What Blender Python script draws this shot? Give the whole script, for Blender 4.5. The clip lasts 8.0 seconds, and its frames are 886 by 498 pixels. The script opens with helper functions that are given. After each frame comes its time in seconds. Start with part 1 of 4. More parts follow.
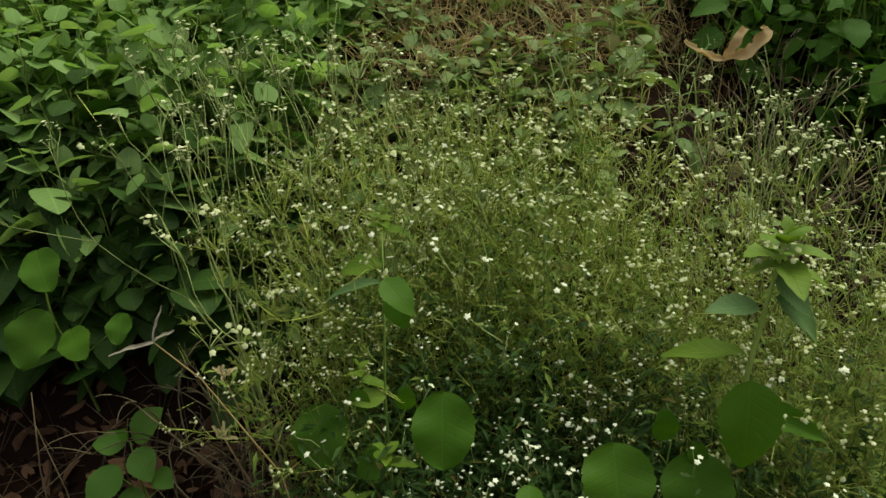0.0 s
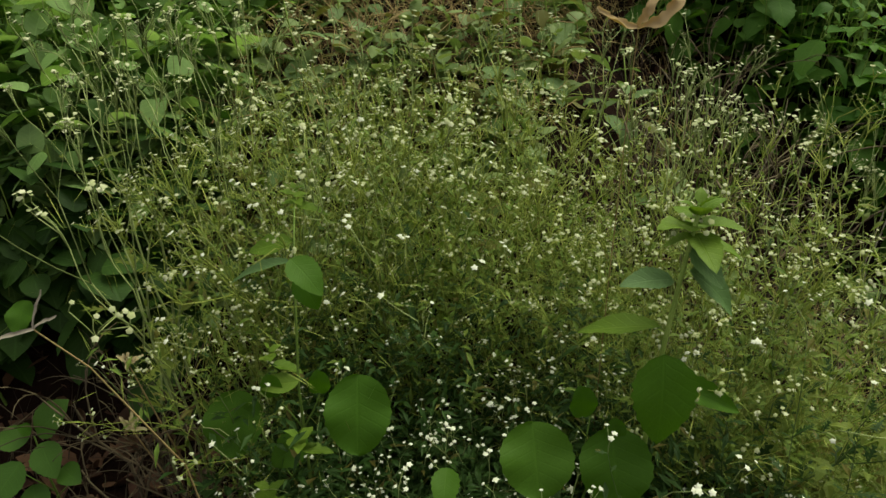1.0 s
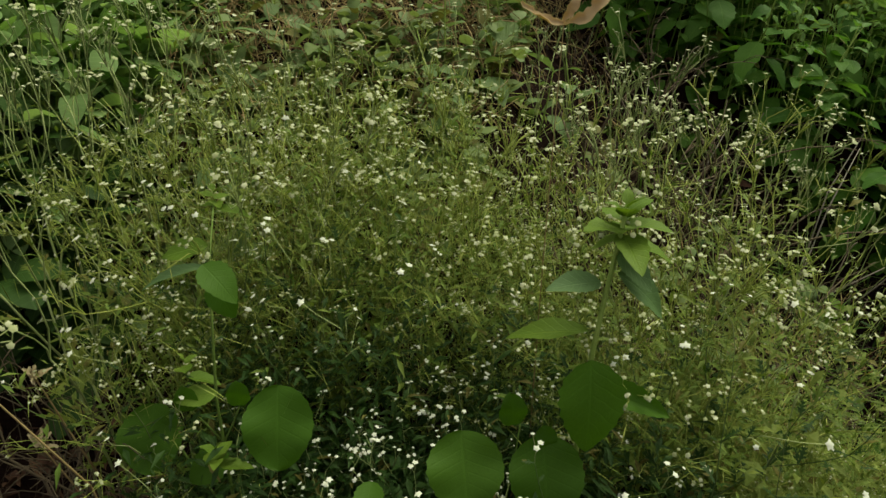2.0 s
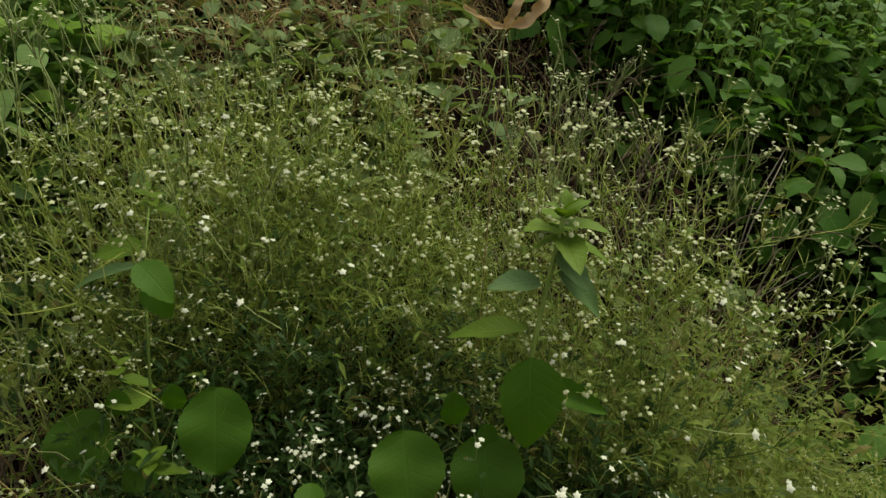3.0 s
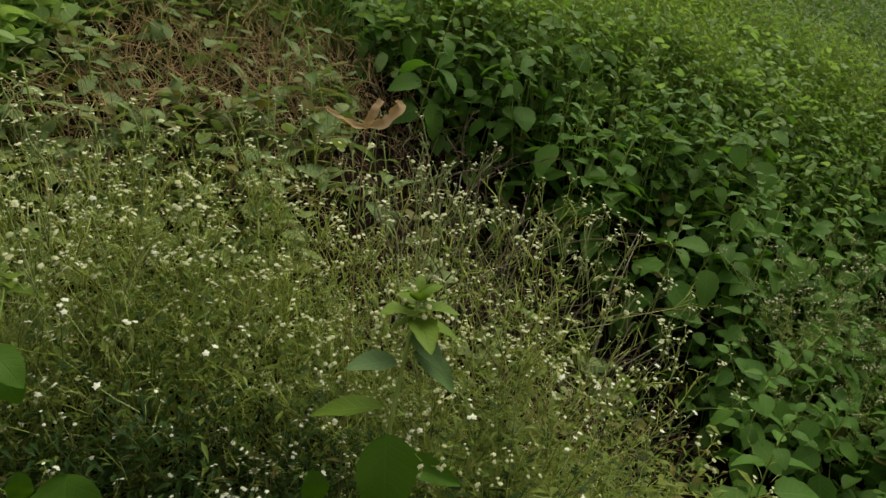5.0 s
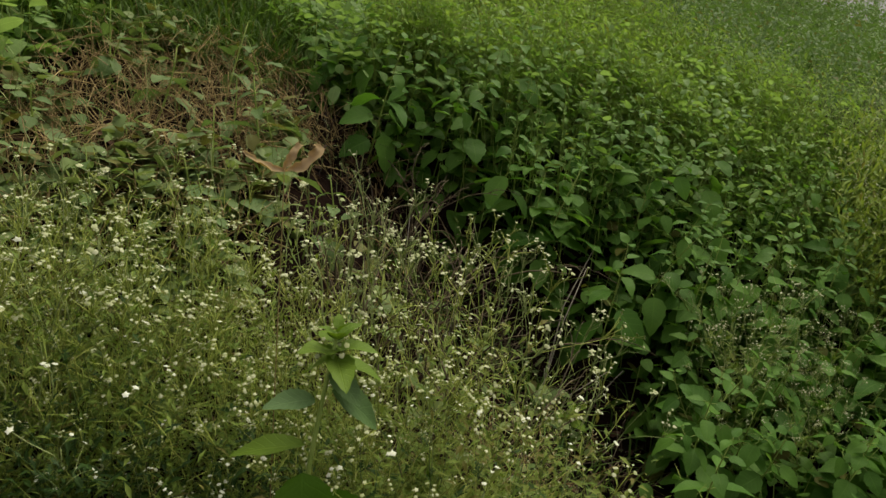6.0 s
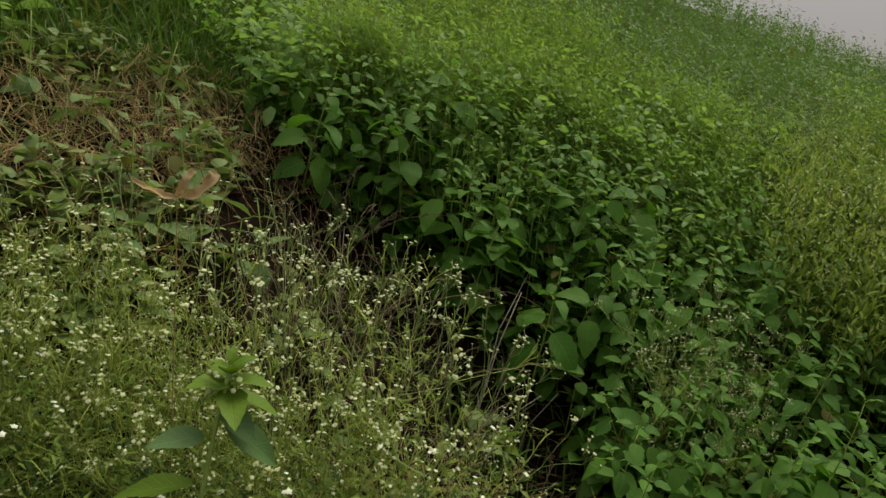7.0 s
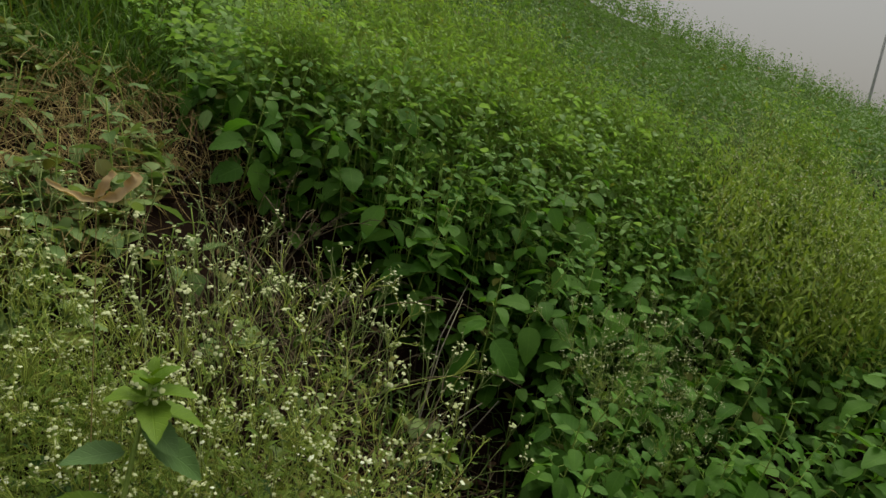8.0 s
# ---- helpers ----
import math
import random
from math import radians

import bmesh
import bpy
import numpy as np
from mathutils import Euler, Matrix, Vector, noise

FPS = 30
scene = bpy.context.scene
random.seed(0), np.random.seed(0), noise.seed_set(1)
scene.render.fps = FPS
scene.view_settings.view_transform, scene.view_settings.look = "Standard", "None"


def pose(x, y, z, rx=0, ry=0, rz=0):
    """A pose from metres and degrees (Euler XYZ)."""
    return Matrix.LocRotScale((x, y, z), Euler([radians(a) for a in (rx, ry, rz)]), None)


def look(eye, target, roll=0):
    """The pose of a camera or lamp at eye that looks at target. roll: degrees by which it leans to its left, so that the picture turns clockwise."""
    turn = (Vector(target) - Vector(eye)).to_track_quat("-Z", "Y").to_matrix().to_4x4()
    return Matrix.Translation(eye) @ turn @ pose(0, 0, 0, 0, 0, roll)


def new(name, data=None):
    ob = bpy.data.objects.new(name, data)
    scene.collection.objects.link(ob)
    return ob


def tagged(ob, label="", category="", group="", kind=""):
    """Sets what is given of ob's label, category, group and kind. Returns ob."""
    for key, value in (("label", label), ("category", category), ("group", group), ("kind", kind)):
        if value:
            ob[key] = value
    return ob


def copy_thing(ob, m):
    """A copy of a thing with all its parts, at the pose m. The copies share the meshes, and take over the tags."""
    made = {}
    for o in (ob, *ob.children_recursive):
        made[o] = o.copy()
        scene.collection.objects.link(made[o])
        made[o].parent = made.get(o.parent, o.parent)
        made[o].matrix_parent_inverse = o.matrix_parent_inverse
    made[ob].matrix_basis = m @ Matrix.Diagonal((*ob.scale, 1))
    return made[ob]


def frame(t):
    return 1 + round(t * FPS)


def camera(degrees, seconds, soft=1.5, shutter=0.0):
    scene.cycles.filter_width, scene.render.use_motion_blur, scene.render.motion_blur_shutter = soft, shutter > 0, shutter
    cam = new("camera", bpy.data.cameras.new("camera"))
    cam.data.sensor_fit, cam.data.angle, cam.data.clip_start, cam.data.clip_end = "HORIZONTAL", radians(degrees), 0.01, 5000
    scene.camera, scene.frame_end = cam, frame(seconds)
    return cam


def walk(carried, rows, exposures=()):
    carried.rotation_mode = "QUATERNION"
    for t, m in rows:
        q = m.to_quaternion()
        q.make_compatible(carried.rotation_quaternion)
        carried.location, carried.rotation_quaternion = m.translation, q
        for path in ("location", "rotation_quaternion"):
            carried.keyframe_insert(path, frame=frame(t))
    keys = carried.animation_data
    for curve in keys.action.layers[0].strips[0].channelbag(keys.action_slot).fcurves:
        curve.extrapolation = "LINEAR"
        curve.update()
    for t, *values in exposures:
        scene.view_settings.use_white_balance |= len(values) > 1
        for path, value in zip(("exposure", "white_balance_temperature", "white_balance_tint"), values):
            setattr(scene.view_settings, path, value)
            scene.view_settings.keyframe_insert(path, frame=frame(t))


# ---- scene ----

# ---------------------------------------------------------------- camera
cam = camera(65.0, 8.0, soft=1.5)
PATH = [
    (0, (0.003, -0.007, 1.309), (-0.029, 1.817, 0.489), -2.2),
    (0.5, (0.024, 0.008, 1.298), (0.068, 1.818, 0.449), -1.5),
    (1, (0.054, 0.023, 1.282), (0.167, 1.822, 0.416), -1.0),
    (1.5, (0.077, 0.042, 1.272), (0.239, 1.835, 0.4), -0.3),
    (2, (0.105, 0.054, 1.269), (0.334, 1.842, 0.404), 0.2),
    (2.2, (0.109, 0.056, 1.265), (0.369, 1.841, 0.401), 0.6),
    (3.3, (0.096, 0.042, 1.257), (0.549, 1.81, 0.439), 3.6),
    (3.5, (0.091, 0.046, 1.247), (0.587, 1.813, 0.45), 4.3),
    (4, (0.1, 0.021, 1.259), (0.685, 1.793, 0.538), 5.3),
    (4.5, (0.11, 0.004, 1.282), (0.762, 1.773, 0.616), 6.0),
    (6, (0.196, -0.065, 1.341), (0.965, 1.696, 0.787), 6.2),
    (6.5, (0.236, -0.067, 1.351), (1.059, 1.684, 0.846), 6.8),
    (7, (0.279, -0.076, 1.359), (1.16, 1.652, 0.872), 7.1),
    (7.5, (0.294, -0.075, 1.357), (1.213, 1.639, 0.892), 7.1),
    (8, (0.3, -0.073, 1.355), (1.318, 1.59, 0.91), 8.2),
]
walk(cam, [(t, look(eye, target, roll)) for t, eye, target, roll in PATH], exposures=[(0.0, 0.66, 7300, -8), (2.0, 0.52, 7300, -4), (4.0, 0.4, 7300, 0), (6.0, 0.5, 7300, 5), (6.6, 0.46, 7300, 3), (8.0, 0.4, 7300, -6)])

# ---------------------------------------------------------------- light: an overcast day
SUN_UP, SUN_TURN = radians(58), radians(55)
world = bpy.data.worlds.new("overcast_sky")
scene.world = world
world.use_nodes = True
wn = world.node_tree
sky = wn.nodes.new("ShaderNodeTexSky")
sky.sky_type = "NISHITA"
sky.sun_disc = False
sky.sun_elevation, sky.sun_rotation = SUN_UP, SUN_TURN
sky.air_density, sky.dust_density, sky.ozone_density = 1.0, 4.5, 1.0
cloud = wn.nodes.new("ShaderNodeMix")
cloud.data_type = "RGBA"
cloud.inputs[0].default_value = 0.85
# the cloud cover is three times as bright overhead as at the horizon
way = wn.nodes.new("ShaderNodeTexCoord")
height = wn.nodes.new("ShaderNodeSeparateXYZ")
wn.links.new(way.outputs["Generated"], height.inputs[0])
rise = wn.nodes.new("ShaderNodeMapRange")
rise.inputs["To Min"].default_value, rise.inputs["To Max"].default_value = 1.0, 2.9
wn.links.new(height.outputs[2], rise.inputs["Value"])
cover = wn.nodes.new("ShaderNodeVectorMath")
cover.operation = "SCALE"
cover.inputs[0].default_value = (2.6, 2.42, 2.82)
wn.links.new(rise.outputs[0], cover.inputs["Scale"])
wn.links.new(cover.outputs[0], cloud.inputs[7])
wn.links.new(sky.outputs[0], cloud.inputs[6])
wn.links.new(cloud.outputs[2], wn.nodes["Background"].inputs[0])
wn.nodes["Background"].inputs[1].default_value = 0.08
sun = new("sun", bpy.data.lights.new("sun", "SUN"))
sun.data.energy, sun.data.angle, sun.data.color = 2.5, radians(45), (1.0, 0.97, 0.87)
sun_way = Vector((math.sin(SUN_TURN) * math.cos(SUN_UP), math.cos(SUN_TURN) * math.cos(SUN_UP), math.sin(SUN_UP)))
sun.matrix_world = look(sun_way * 50, (0, 0, 0))


# ---------------------------------------------------------------- materials
def nodes_of(name):
    mat = bpy.data.materials.new(name)
    mat.use_nodes = True
    nt = mat.node_tree
    return mat, nt, nt.nodes["Principled BSDF"]


def math_node(nt, op, a, b=None, clamp=False):
    n = nt.nodes.new("ShaderNodeMath")
    n.operation, n.use_clamp = op, clamp
    for i, v in enumerate((a, b)):
        if v is None:
            continue
        if isinstance(v, (int, float)):
            n.inputs[i].default_value = v
        else:
            nt.links.new(v, n.inputs[i])
    return n.outputs[0]


def mix_node(nt, fac, a, b, blend="MIX"):
    n = nt.nodes.new("ShaderNodeMix")
    n.data_type, n.blend_type = "RGBA", blend
    for i, v in ((0, fac), (6, a), (7, b)):
        if isinstance(v, (int, float)):
            n.inputs[i].default_value = v
        elif isinstance(v, tuple):
            n.inputs[i].default_value = (*v, 1)
        else:
            nt.links.new(v, n.inputs[i])
    return n.outputs[2]


def noise_node(nt, scale, detail=3.0, coord="Object", rough=0.55):
    tc = nt.nodes.new("ShaderNodeTexCoord")
    n = nt.nodes.new("ShaderNodeTexNoise")
    n.inputs["Scale"].default_value, n.inputs["Detail"].default_value, n.inputs["Roughness"].default_value = scale, detail, rough
    nt.links.new(tc.outputs[coord], n.inputs["Vector"])
    return n.outputs[0]


def random_value(nt, island):
    if island:
        return nt.nodes.new("ShaderNodeNewGeometry").outputs["Random Per Island"]
    return nt.nodes.new("ShaderNodeObjectInfo").outputs["Random"]


def leaf_material(name, dark, light, island=False, veins=True, vein_tone=0.22, relief=0.35, through_light=0.35, rough=0.58, old=(0.16, 0.13, 0.03), old_share=0.05):
    """A plant leaf: two greens by leaf, mottling, pale veins along its own length, thin enough to let light through."""
    mat, nt, bsdf = nodes_of(name)
    rnd = random_value(nt, island)
    col = mix_node(nt, rnd, dark, light)
    spots = noise_node(nt, 38.0, 3.0)
    col = mix_node(nt, math_node(nt, "MULTIPLY", spots, 0.5), col, tuple(c * 0.55 for c in dark))
    worn = math_node(nt, "GREATER_THAN", math_node(nt, "FRACT", math_node(nt, "MULTIPLY", rnd, 17.31)), 1.0 - old_share)
    col = mix_node(nt, math_node(nt, "MULTIPLY", worn, 0.7), col, old)
    bump = nt.nodes.new("ShaderNodeBump")
    bump.inputs["Strength"].default_value, bump.inputs["Distance"].default_value = relief, 0.002
    if veins:
        uv = nt.nodes.new("ShaderNodeUVMap")
        sep = nt.nodes.new("ShaderNodeSeparateXYZ")
        nt.links.new(uv.outputs[0], sep.inputs[0])
        off = math_node(nt, "ABSOLUTE", math_node(nt, "SUBTRACT", sep.outputs[0], 0.5))
        side = math_node(nt, "FRACT", math_node(nt, "SUBTRACT", math_node(nt, "MULTIPLY", sep.outputs[1], 7.0), math_node(nt, "MULTIPLY", off, 3.2)))
        side = math_node(nt, "ABSOLUTE", math_node(nt, "SUBTRACT", side, 0.5))
        lines = math_node(nt, "SUBTRACT", 1.0, math_node(nt, "MULTIPLY", side, 9.0), True)
        mid = math_node(nt, "SUBTRACT", 1.0, math_node(nt, "MULTIPLY", off, 26.0), True)
        vein = math_node(nt, "MAXIMUM", math_node(nt, "MULTIPLY", lines, 0.55), mid)
        col = mix_node(nt, math_node(nt, "MULTIPLY", vein, vein_tone), col, tuple(min(1, c * 1.7 + 0.01) for c in light))
        height = math_node(nt, "SUBTRACT", math_node(nt, "MULTIPLY", spots, 0.5), vein)
        nt.links.new(height, bump.inputs["Height"])
    else:
        nt.links.new(spots, bump.inputs["Height"])
    nt.links.new(col, bsdf.inputs["Base Color"])
    nt.links.new(bump.outputs[0], bsdf.inputs["Normal"])
    bsdf.inputs["Roughness"].default_value = rough
    bsdf.inputs["Specular IOR Level"].default_value = 0.22
    thin = nt.nodes.new("ShaderNodeBsdfTranslucent")
    nt.links.new(mix_node(nt, 1.0, col, (1.0, 1.0, 0.62), "MULTIPLY"), thin.inputs[0])
    mixer = nt.nodes.new("ShaderNodeMixShader")
    mixer.inputs[0].default_value = through_light
    nt.links.new(bsdf.outputs[0], mixer.inputs[1])
    nt.links.new(thin.outputs[0], mixer.inputs[2])
    nt.links.new(mixer.outputs[0], nt.nodes["Material Output"].inputs["Surface"])
    return mat


def plain_material(name, a, b, scale, island=False, rough=0.8, bump=0.3, spread=0.5):
    """Two tones by a noise and by piece, with fine relief."""
    mat, nt, bsdf = nodes_of(name)
    n = noise_node(nt, scale, 5.0)
    fac = math_node(nt, "ADD", math_node(nt, "MULTIPLY", math_node(nt, "SUBTRACT", n, 0.5), 1.6), math_node(nt, "MULTIPLY", random_value(nt, island), spread), True)
    nt.links.new(mix_node(nt, fac, a, b), bsdf.inputs["Base Color"])
    bp = nt.nodes.new("ShaderNodeBump")
    bp.inputs["Strength"].default_value, bp.inputs["Distance"].default_value = bump, 0.004
    nt.links.new(noise_node(nt, scale * 4, 4.0), bp.inputs["Height"])
    nt.links.new(bp.outputs[0], bsdf.inputs["Normal"])
    bsdf.inputs["Roughness"].default_value = rough
    bsdf.inputs["Specular IOR Level"].default_value = 0.25
    return mat


def soil_material():
    mat, nt, bsdf = nodes_of("shaded_damp_soil")
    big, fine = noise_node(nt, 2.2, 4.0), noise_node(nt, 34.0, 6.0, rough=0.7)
    # tones far below damp soil: deep shade under the plants is painted in
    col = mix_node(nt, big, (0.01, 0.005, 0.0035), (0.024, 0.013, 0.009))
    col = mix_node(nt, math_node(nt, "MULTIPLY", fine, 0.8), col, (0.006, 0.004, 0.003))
    # moss and seedlings cover the hillside
    place = nt.nodes.new("ShaderNodeSeparateXYZ")
    nt.links.new(nt.nodes.new("ShaderNodeTexCoord").outputs["Object"], place.inputs[0])
    far = math_node(nt, "MULTIPLY", math_node(nt, "SUBTRACT", place.outputs[1], 3.0), 0.8, True)
    col = mix_node(nt, far, col, mix_node(nt, fine, (0.035, 0.065, 0.014), (0.085, 0.14, 0.035)))
    nt.links.new(col, bsdf.inputs["Base Color"])
    bp = nt.nodes.new("ShaderNodeBump")
    bp.inputs["Strength"].default_value, bp.inputs["Distance"].default_value = 0.8, 0.02
    nt.links.new(fine, bp.inputs["Height"])
    nt.links.new(bp.outputs[0], bsdf.inputs["Normal"])
    bsdf.inputs["Roughness"].default_value = 0.95
    bsdf.inputs["Specular IOR Level"].default_value = 0.03
    return mat


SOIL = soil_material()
LEAF = leaf_material("weed_leaf", (0.065, 0.18, 0.02), (0.165, 0.34, 0.055), vein_tone=0.15, through_light=0.45, old_share=0.0)
LEAF_SOFT = leaf_material("soft_leaf", (0.11, 0.225, 0.045), (0.19, 0.33, 0.085), old_share=0.0)
LEAF_BIG = leaf_material("broad_leaf", (0.058, 0.15, 0.007), (0.085, 0.195, 0.014), vein_tone=0.06, relief=0.25, through_light=0.45, old_share=0.0)
LEAF_FRESH = leaf_material("fresh_leaf", (0.05, 0.125, 0.014), (0.07, 0.155, 0.02), vein_tone=0.08, relief=0.2, old_share=0.0)
LEAF_PALE = leaf_material("pale_leaf", (0.12, 0.21, 0.06), (0.19, 0.28, 0.1), old_share=0.06)
LEAF_DUSTY = leaf_material("dusty_leaf", (0.12, 0.22, 0.075), (0.16, 0.27, 0.1), old_share=0.0)
LEAF_LIME = leaf_material("young_leaf", (0.115, 0.21, 0.018), (0.165, 0.265, 0.03), old_share=0.0)
LEAF_FINE = leaf_material("fine_leaf", (0.1, 0.175, 0.021), (0.235, 0.32, 0.057), island=True, veins=False)
LEAF_LOW = leaf_material("undergrowth_leaf", (0.05, 0.135, 0.013), (0.115, 0.245, 0.032), island=True, veins=True, through_light=0.52)
LEAF_LOW_PALE = leaf_material("dusty_undergrowth_leaf", (0.13, 0.21, 0.06), (0.26, 0.34, 0.12), island=True, veins=False, old_share=0.2)
LEAF_TIER = leaf_material("tiered_leaf", (0.19, 0.34, 0.085), (0.32, 0.48, 0.17), island=True, veins=True, through_light=0.5, old_share=0.0)
# near-black greens put the shade at the left bank's foot into the colour
LEAF_SHADE = leaf_material("shade_dark_broad_leaf", (0.02, 0.055, 0.007), (0.05, 0.11, 0.018), island=True, veins=True, old_share=0.0)
LEAF_FAR = leaf_material("hillside_leaf", (0.165, 0.325, 0.06), (0.28, 0.46, 0.115), island=True, veins=False, through_light=0.48)
LEAF_FAR_LIME = leaf_material("hillside_young_leaf", (0.21, 0.37, 0.055), (0.34, 0.5, 0.115), island=True, veins=False, through_light=0.48)
# dull greens close in tone: haze over the far crest, mixed into the colour
LEAF_DISTANT = leaf_material("haze_dulled_leaf", (0.12, 0.225, 0.058), (0.16, 0.275, 0.08), island=True, veins=False)
# dry straw darkened: carries the shade of the gap and the left corner
STRAW_SHADE = plain_material("shaded_straw", (0.016, 0.009, 0.005), (0.075, 0.045, 0.024), 14.0, island=True, spread=0.7)
LEAF_GOLD = leaf_material("yellow_green_stalk", (0.23, 0.34, 0.05), (0.38, 0.48, 0.11), island=True, veins=False)
GRASS = leaf_material("grass_blade", (0.065, 0.14, 0.02), (0.13, 0.22, 0.042), island=True, veins=False, old_share=0.1)
STEM = plain_material("green_stem", (0.2, 0.3, 0.055), (0.32, 0.4, 0.1), 30.0, rough=0.6)
STEM_HAIRY = plain_material("hairy_green_stem", (0.085, 0.15, 0.02), (0.15, 0.22, 0.045), 30.0, rough=0.7)
TWIG = plain_material("fine_green_stem", (0.175, 0.24, 0.035), (0.375, 0.415, 0.09), 20.0, island=True, rough=0.6, spread=0.8)
STRAW = plain_material("dry_straw", (0.16, 0.106, 0.04), (0.5, 0.38, 0.17), 14.0, island=True, spread=0.7)
LITTER = plain_material("dead_leaf", (0.045, 0.02, 0.011), (0.14, 0.075, 0.038), 18.0, island=True, spread=0.8)
PETAL = plain_material("white_floret", (0.3, 0.34, 0.15), (0.57, 0.59, 0.39), 40.0, island=True, rough=0.8, bump=0.1, spread=0.8)
PETAL_WHITE = plain_material("bright_floret", (0.48, 0.52, 0.36), (0.7, 0.72, 0.6), 40.0, island=True, rough=0.8, bump=0.1, spread=0.8)
# stem and cut leaf again, darkened to paint shade into the bush front
TWIG_SHADE = plain_material("shaded_green_stem", (0.045, 0.085, 0.016), (0.11, 0.15, 0.04), 20.0, island=True, rough=0.6, spread=0.8)
LEAF_FRONT_SHADE = leaf_material("shaded_cut_leaf", (0.022, 0.06, 0.008), (0.05, 0.11, 0.018), island=True, veins=False)
STALK_DRY = leaf_material("dry_flower_stalk", (0.4, 0.29, 0.12), (0.55, 0.43, 0.21), veins=False, relief=0.5, through_light=0.4, rough=0.75, old_share=0.0)
DEAD_STALK = plain_material("dead_brown_stalk", (0.04, 0.03, 0.017), (0.16, 0.125, 0.07), 16.0, island=True, spread=0.8)
PETAL_DULL = plain_material("faded_floret", (0.3, 0.33, 0.14), (0.52, 0.53, 0.36), 40.0, island=True, rough=0.8, bump=0.1, spread=0.8)
STALK_PALE = plain_material("pale_green_stem", (0.15, 0.2, 0.06), (0.32, 0.38, 0.14), 20.0, island=True, rough=0.6, spread=0.8)
LEAF_OLIVE = leaf_material("olive_cut_leaf", (0.11, 0.16, 0.02), (0.23, 0.29, 0.05), island=True, veins=False, old_share=0.12)
DRY = leaf_material("dry_leaf", (0.6, 0.45, 0.24), (0.72, 0.57, 0.34), veins=False, relief=0.5, through_light=0.4, rough=0.75, old_share=0.0)
CREAM = plain_material("withered_petal", (0.36, 0.3, 0.15), (0.6, 0.52, 0.3), 30.0, rough=0.8)
POD = plain_material("bleached_pod", (0.26, 0.23, 0.17), (0.5, 0.46, 0.37), 30.0, rough=0.7)
POLE = plain_material("weathered_pole", (0.3, 0.3, 0.31), (0.42, 0.42, 0.43), 5.0)


# ---------------------------------------------------------------- mesh helpers
class Geo:
    """Vertices, faces with their material slot and, for leaves, a place along and across each leaf."""

    def __init__(self):
        self.v, self.f, self.uv, self.slot = [], [], [], []

    def add(self, verts, faces, uvs=None, slot=0):
        n = len(self.v)
        self.v += [tuple(p) for p in verts]
        self.f += [tuple(n + i for i in face) for face in faces]
        self.uv += uvs if uvs else [(0.5, 0.5)] * len(verts)
        self.slot += [slot] * len(faces)

    def tube(self, points, radii, sides=4, slot=0):
        verts, faces = [], []
        for i, p in enumerate(points):
            d = (points[min(i + 1, len(points) - 1)] - points[max(i - 1, 0)]).normalized()
            a = d.orthogonal().normalized()
            b = d.cross(a)
            for k in range(sides):
                t = 2 * math.pi * k / sides
                verts.append(p + (a * math.cos(t) + b * math.sin(t)) * radii[i])
        for i in range(len(points) - 1):
            for k in range(sides):
                l = (k + 1) % sides
                faces.append((i * sides + k, i * sides + l, (i + 1) * sides + l, (i + 1) * sides + k))
        faces.append(tuple(range((len(points) - 1) * sides, len(points) * sides)))
        self.add(verts, faces, None, slot)

    def mesh(self, name, *materials, smooth=True):
        me = bpy.data.meshes.new(name)
        me.from_pydata(self.v, [], self.f)
        layer = me.uv_layers.new(name="UVMap")
        index = np.empty(len(me.loops), dtype=np.int32)
        me.loops.foreach_get("vertex_index", index)
        layer.data.foreach_set("uv", np.array(self.uv, dtype=np.float32)[index].ravel())
        if smooth:
            me.polygons.foreach_set("use_smooth", np.ones(len(me.polygons), dtype=bool))
        for material in materials:
            me.materials.append(material)
        me.polygons.foreach_set("material_index", np.array(self.slot, dtype=np.int32))
        me.update()
        return me


def part(name, mesh, parent, label="", m=None):
    ob = new(name, mesh)
    ob.parent = parent
    if m is not None:
        ob.matrix_basis = m
    if label:
        ob["label"] = label
    return ob


def thing(name, m, label, category, group="", kind=""):
    ob = new(name)
    ob.empty_display_size = 0.05
    ob.matrix_basis = m
    return tagged(ob, label, category, group, kind)


def leaf_shape(geo, length, width, fold=0.25, droop=0.25, teeth=0.06, rows=10, m=None, widest=0.38, wave=0.0, cols=1, blunt=0.8):
    """An ovate toothed leaf from the origin along +y, folded along its midrib and drooping to its tip."""
    verts, uvs, faces = [], [], []
    for i in range(rows + 1):
        v = i / rows if blunt > 0.6 else 0.5 - 0.5 * math.cos(math.pi * i / rows)
        w = width / 2 * max(0.0, math.sin(math.pi * v ** (math.log(0.5) / math.log(widest)))) ** blunt
        w *= 1 + (teeth if i % 2 else -teeth)
        y, z = length * v, -droop * length * v * v
        for k in range(-cols, cols + 1):
            a = k / cols
            lift = fold * w * abs(a) ** 1.3 + wave * width * math.sin(v * 11 + (2 if a > 0 else 0)) * abs(a)
            verts.append(Vector((a * w, y, z + lift)))
            uvs.append((0.5 + 0.5 * a, v))
    n = 2 * cols + 1
    for i in range(rows):
        for k in range(n - 1):
            faces.append((i * n + k, i * n + k + 1, (i + 1) * n + k + 1, (i + 1) * n + k))
    if m is not None:
        verts = [m @ p for p in verts]
    geo.add(verts, faces, uvs)


def leaf_mesh(name, material, *shape, **more):
    geo = Geo()
    leaf_shape(geo, *shape, **more)
    return geo.mesh(name, material)


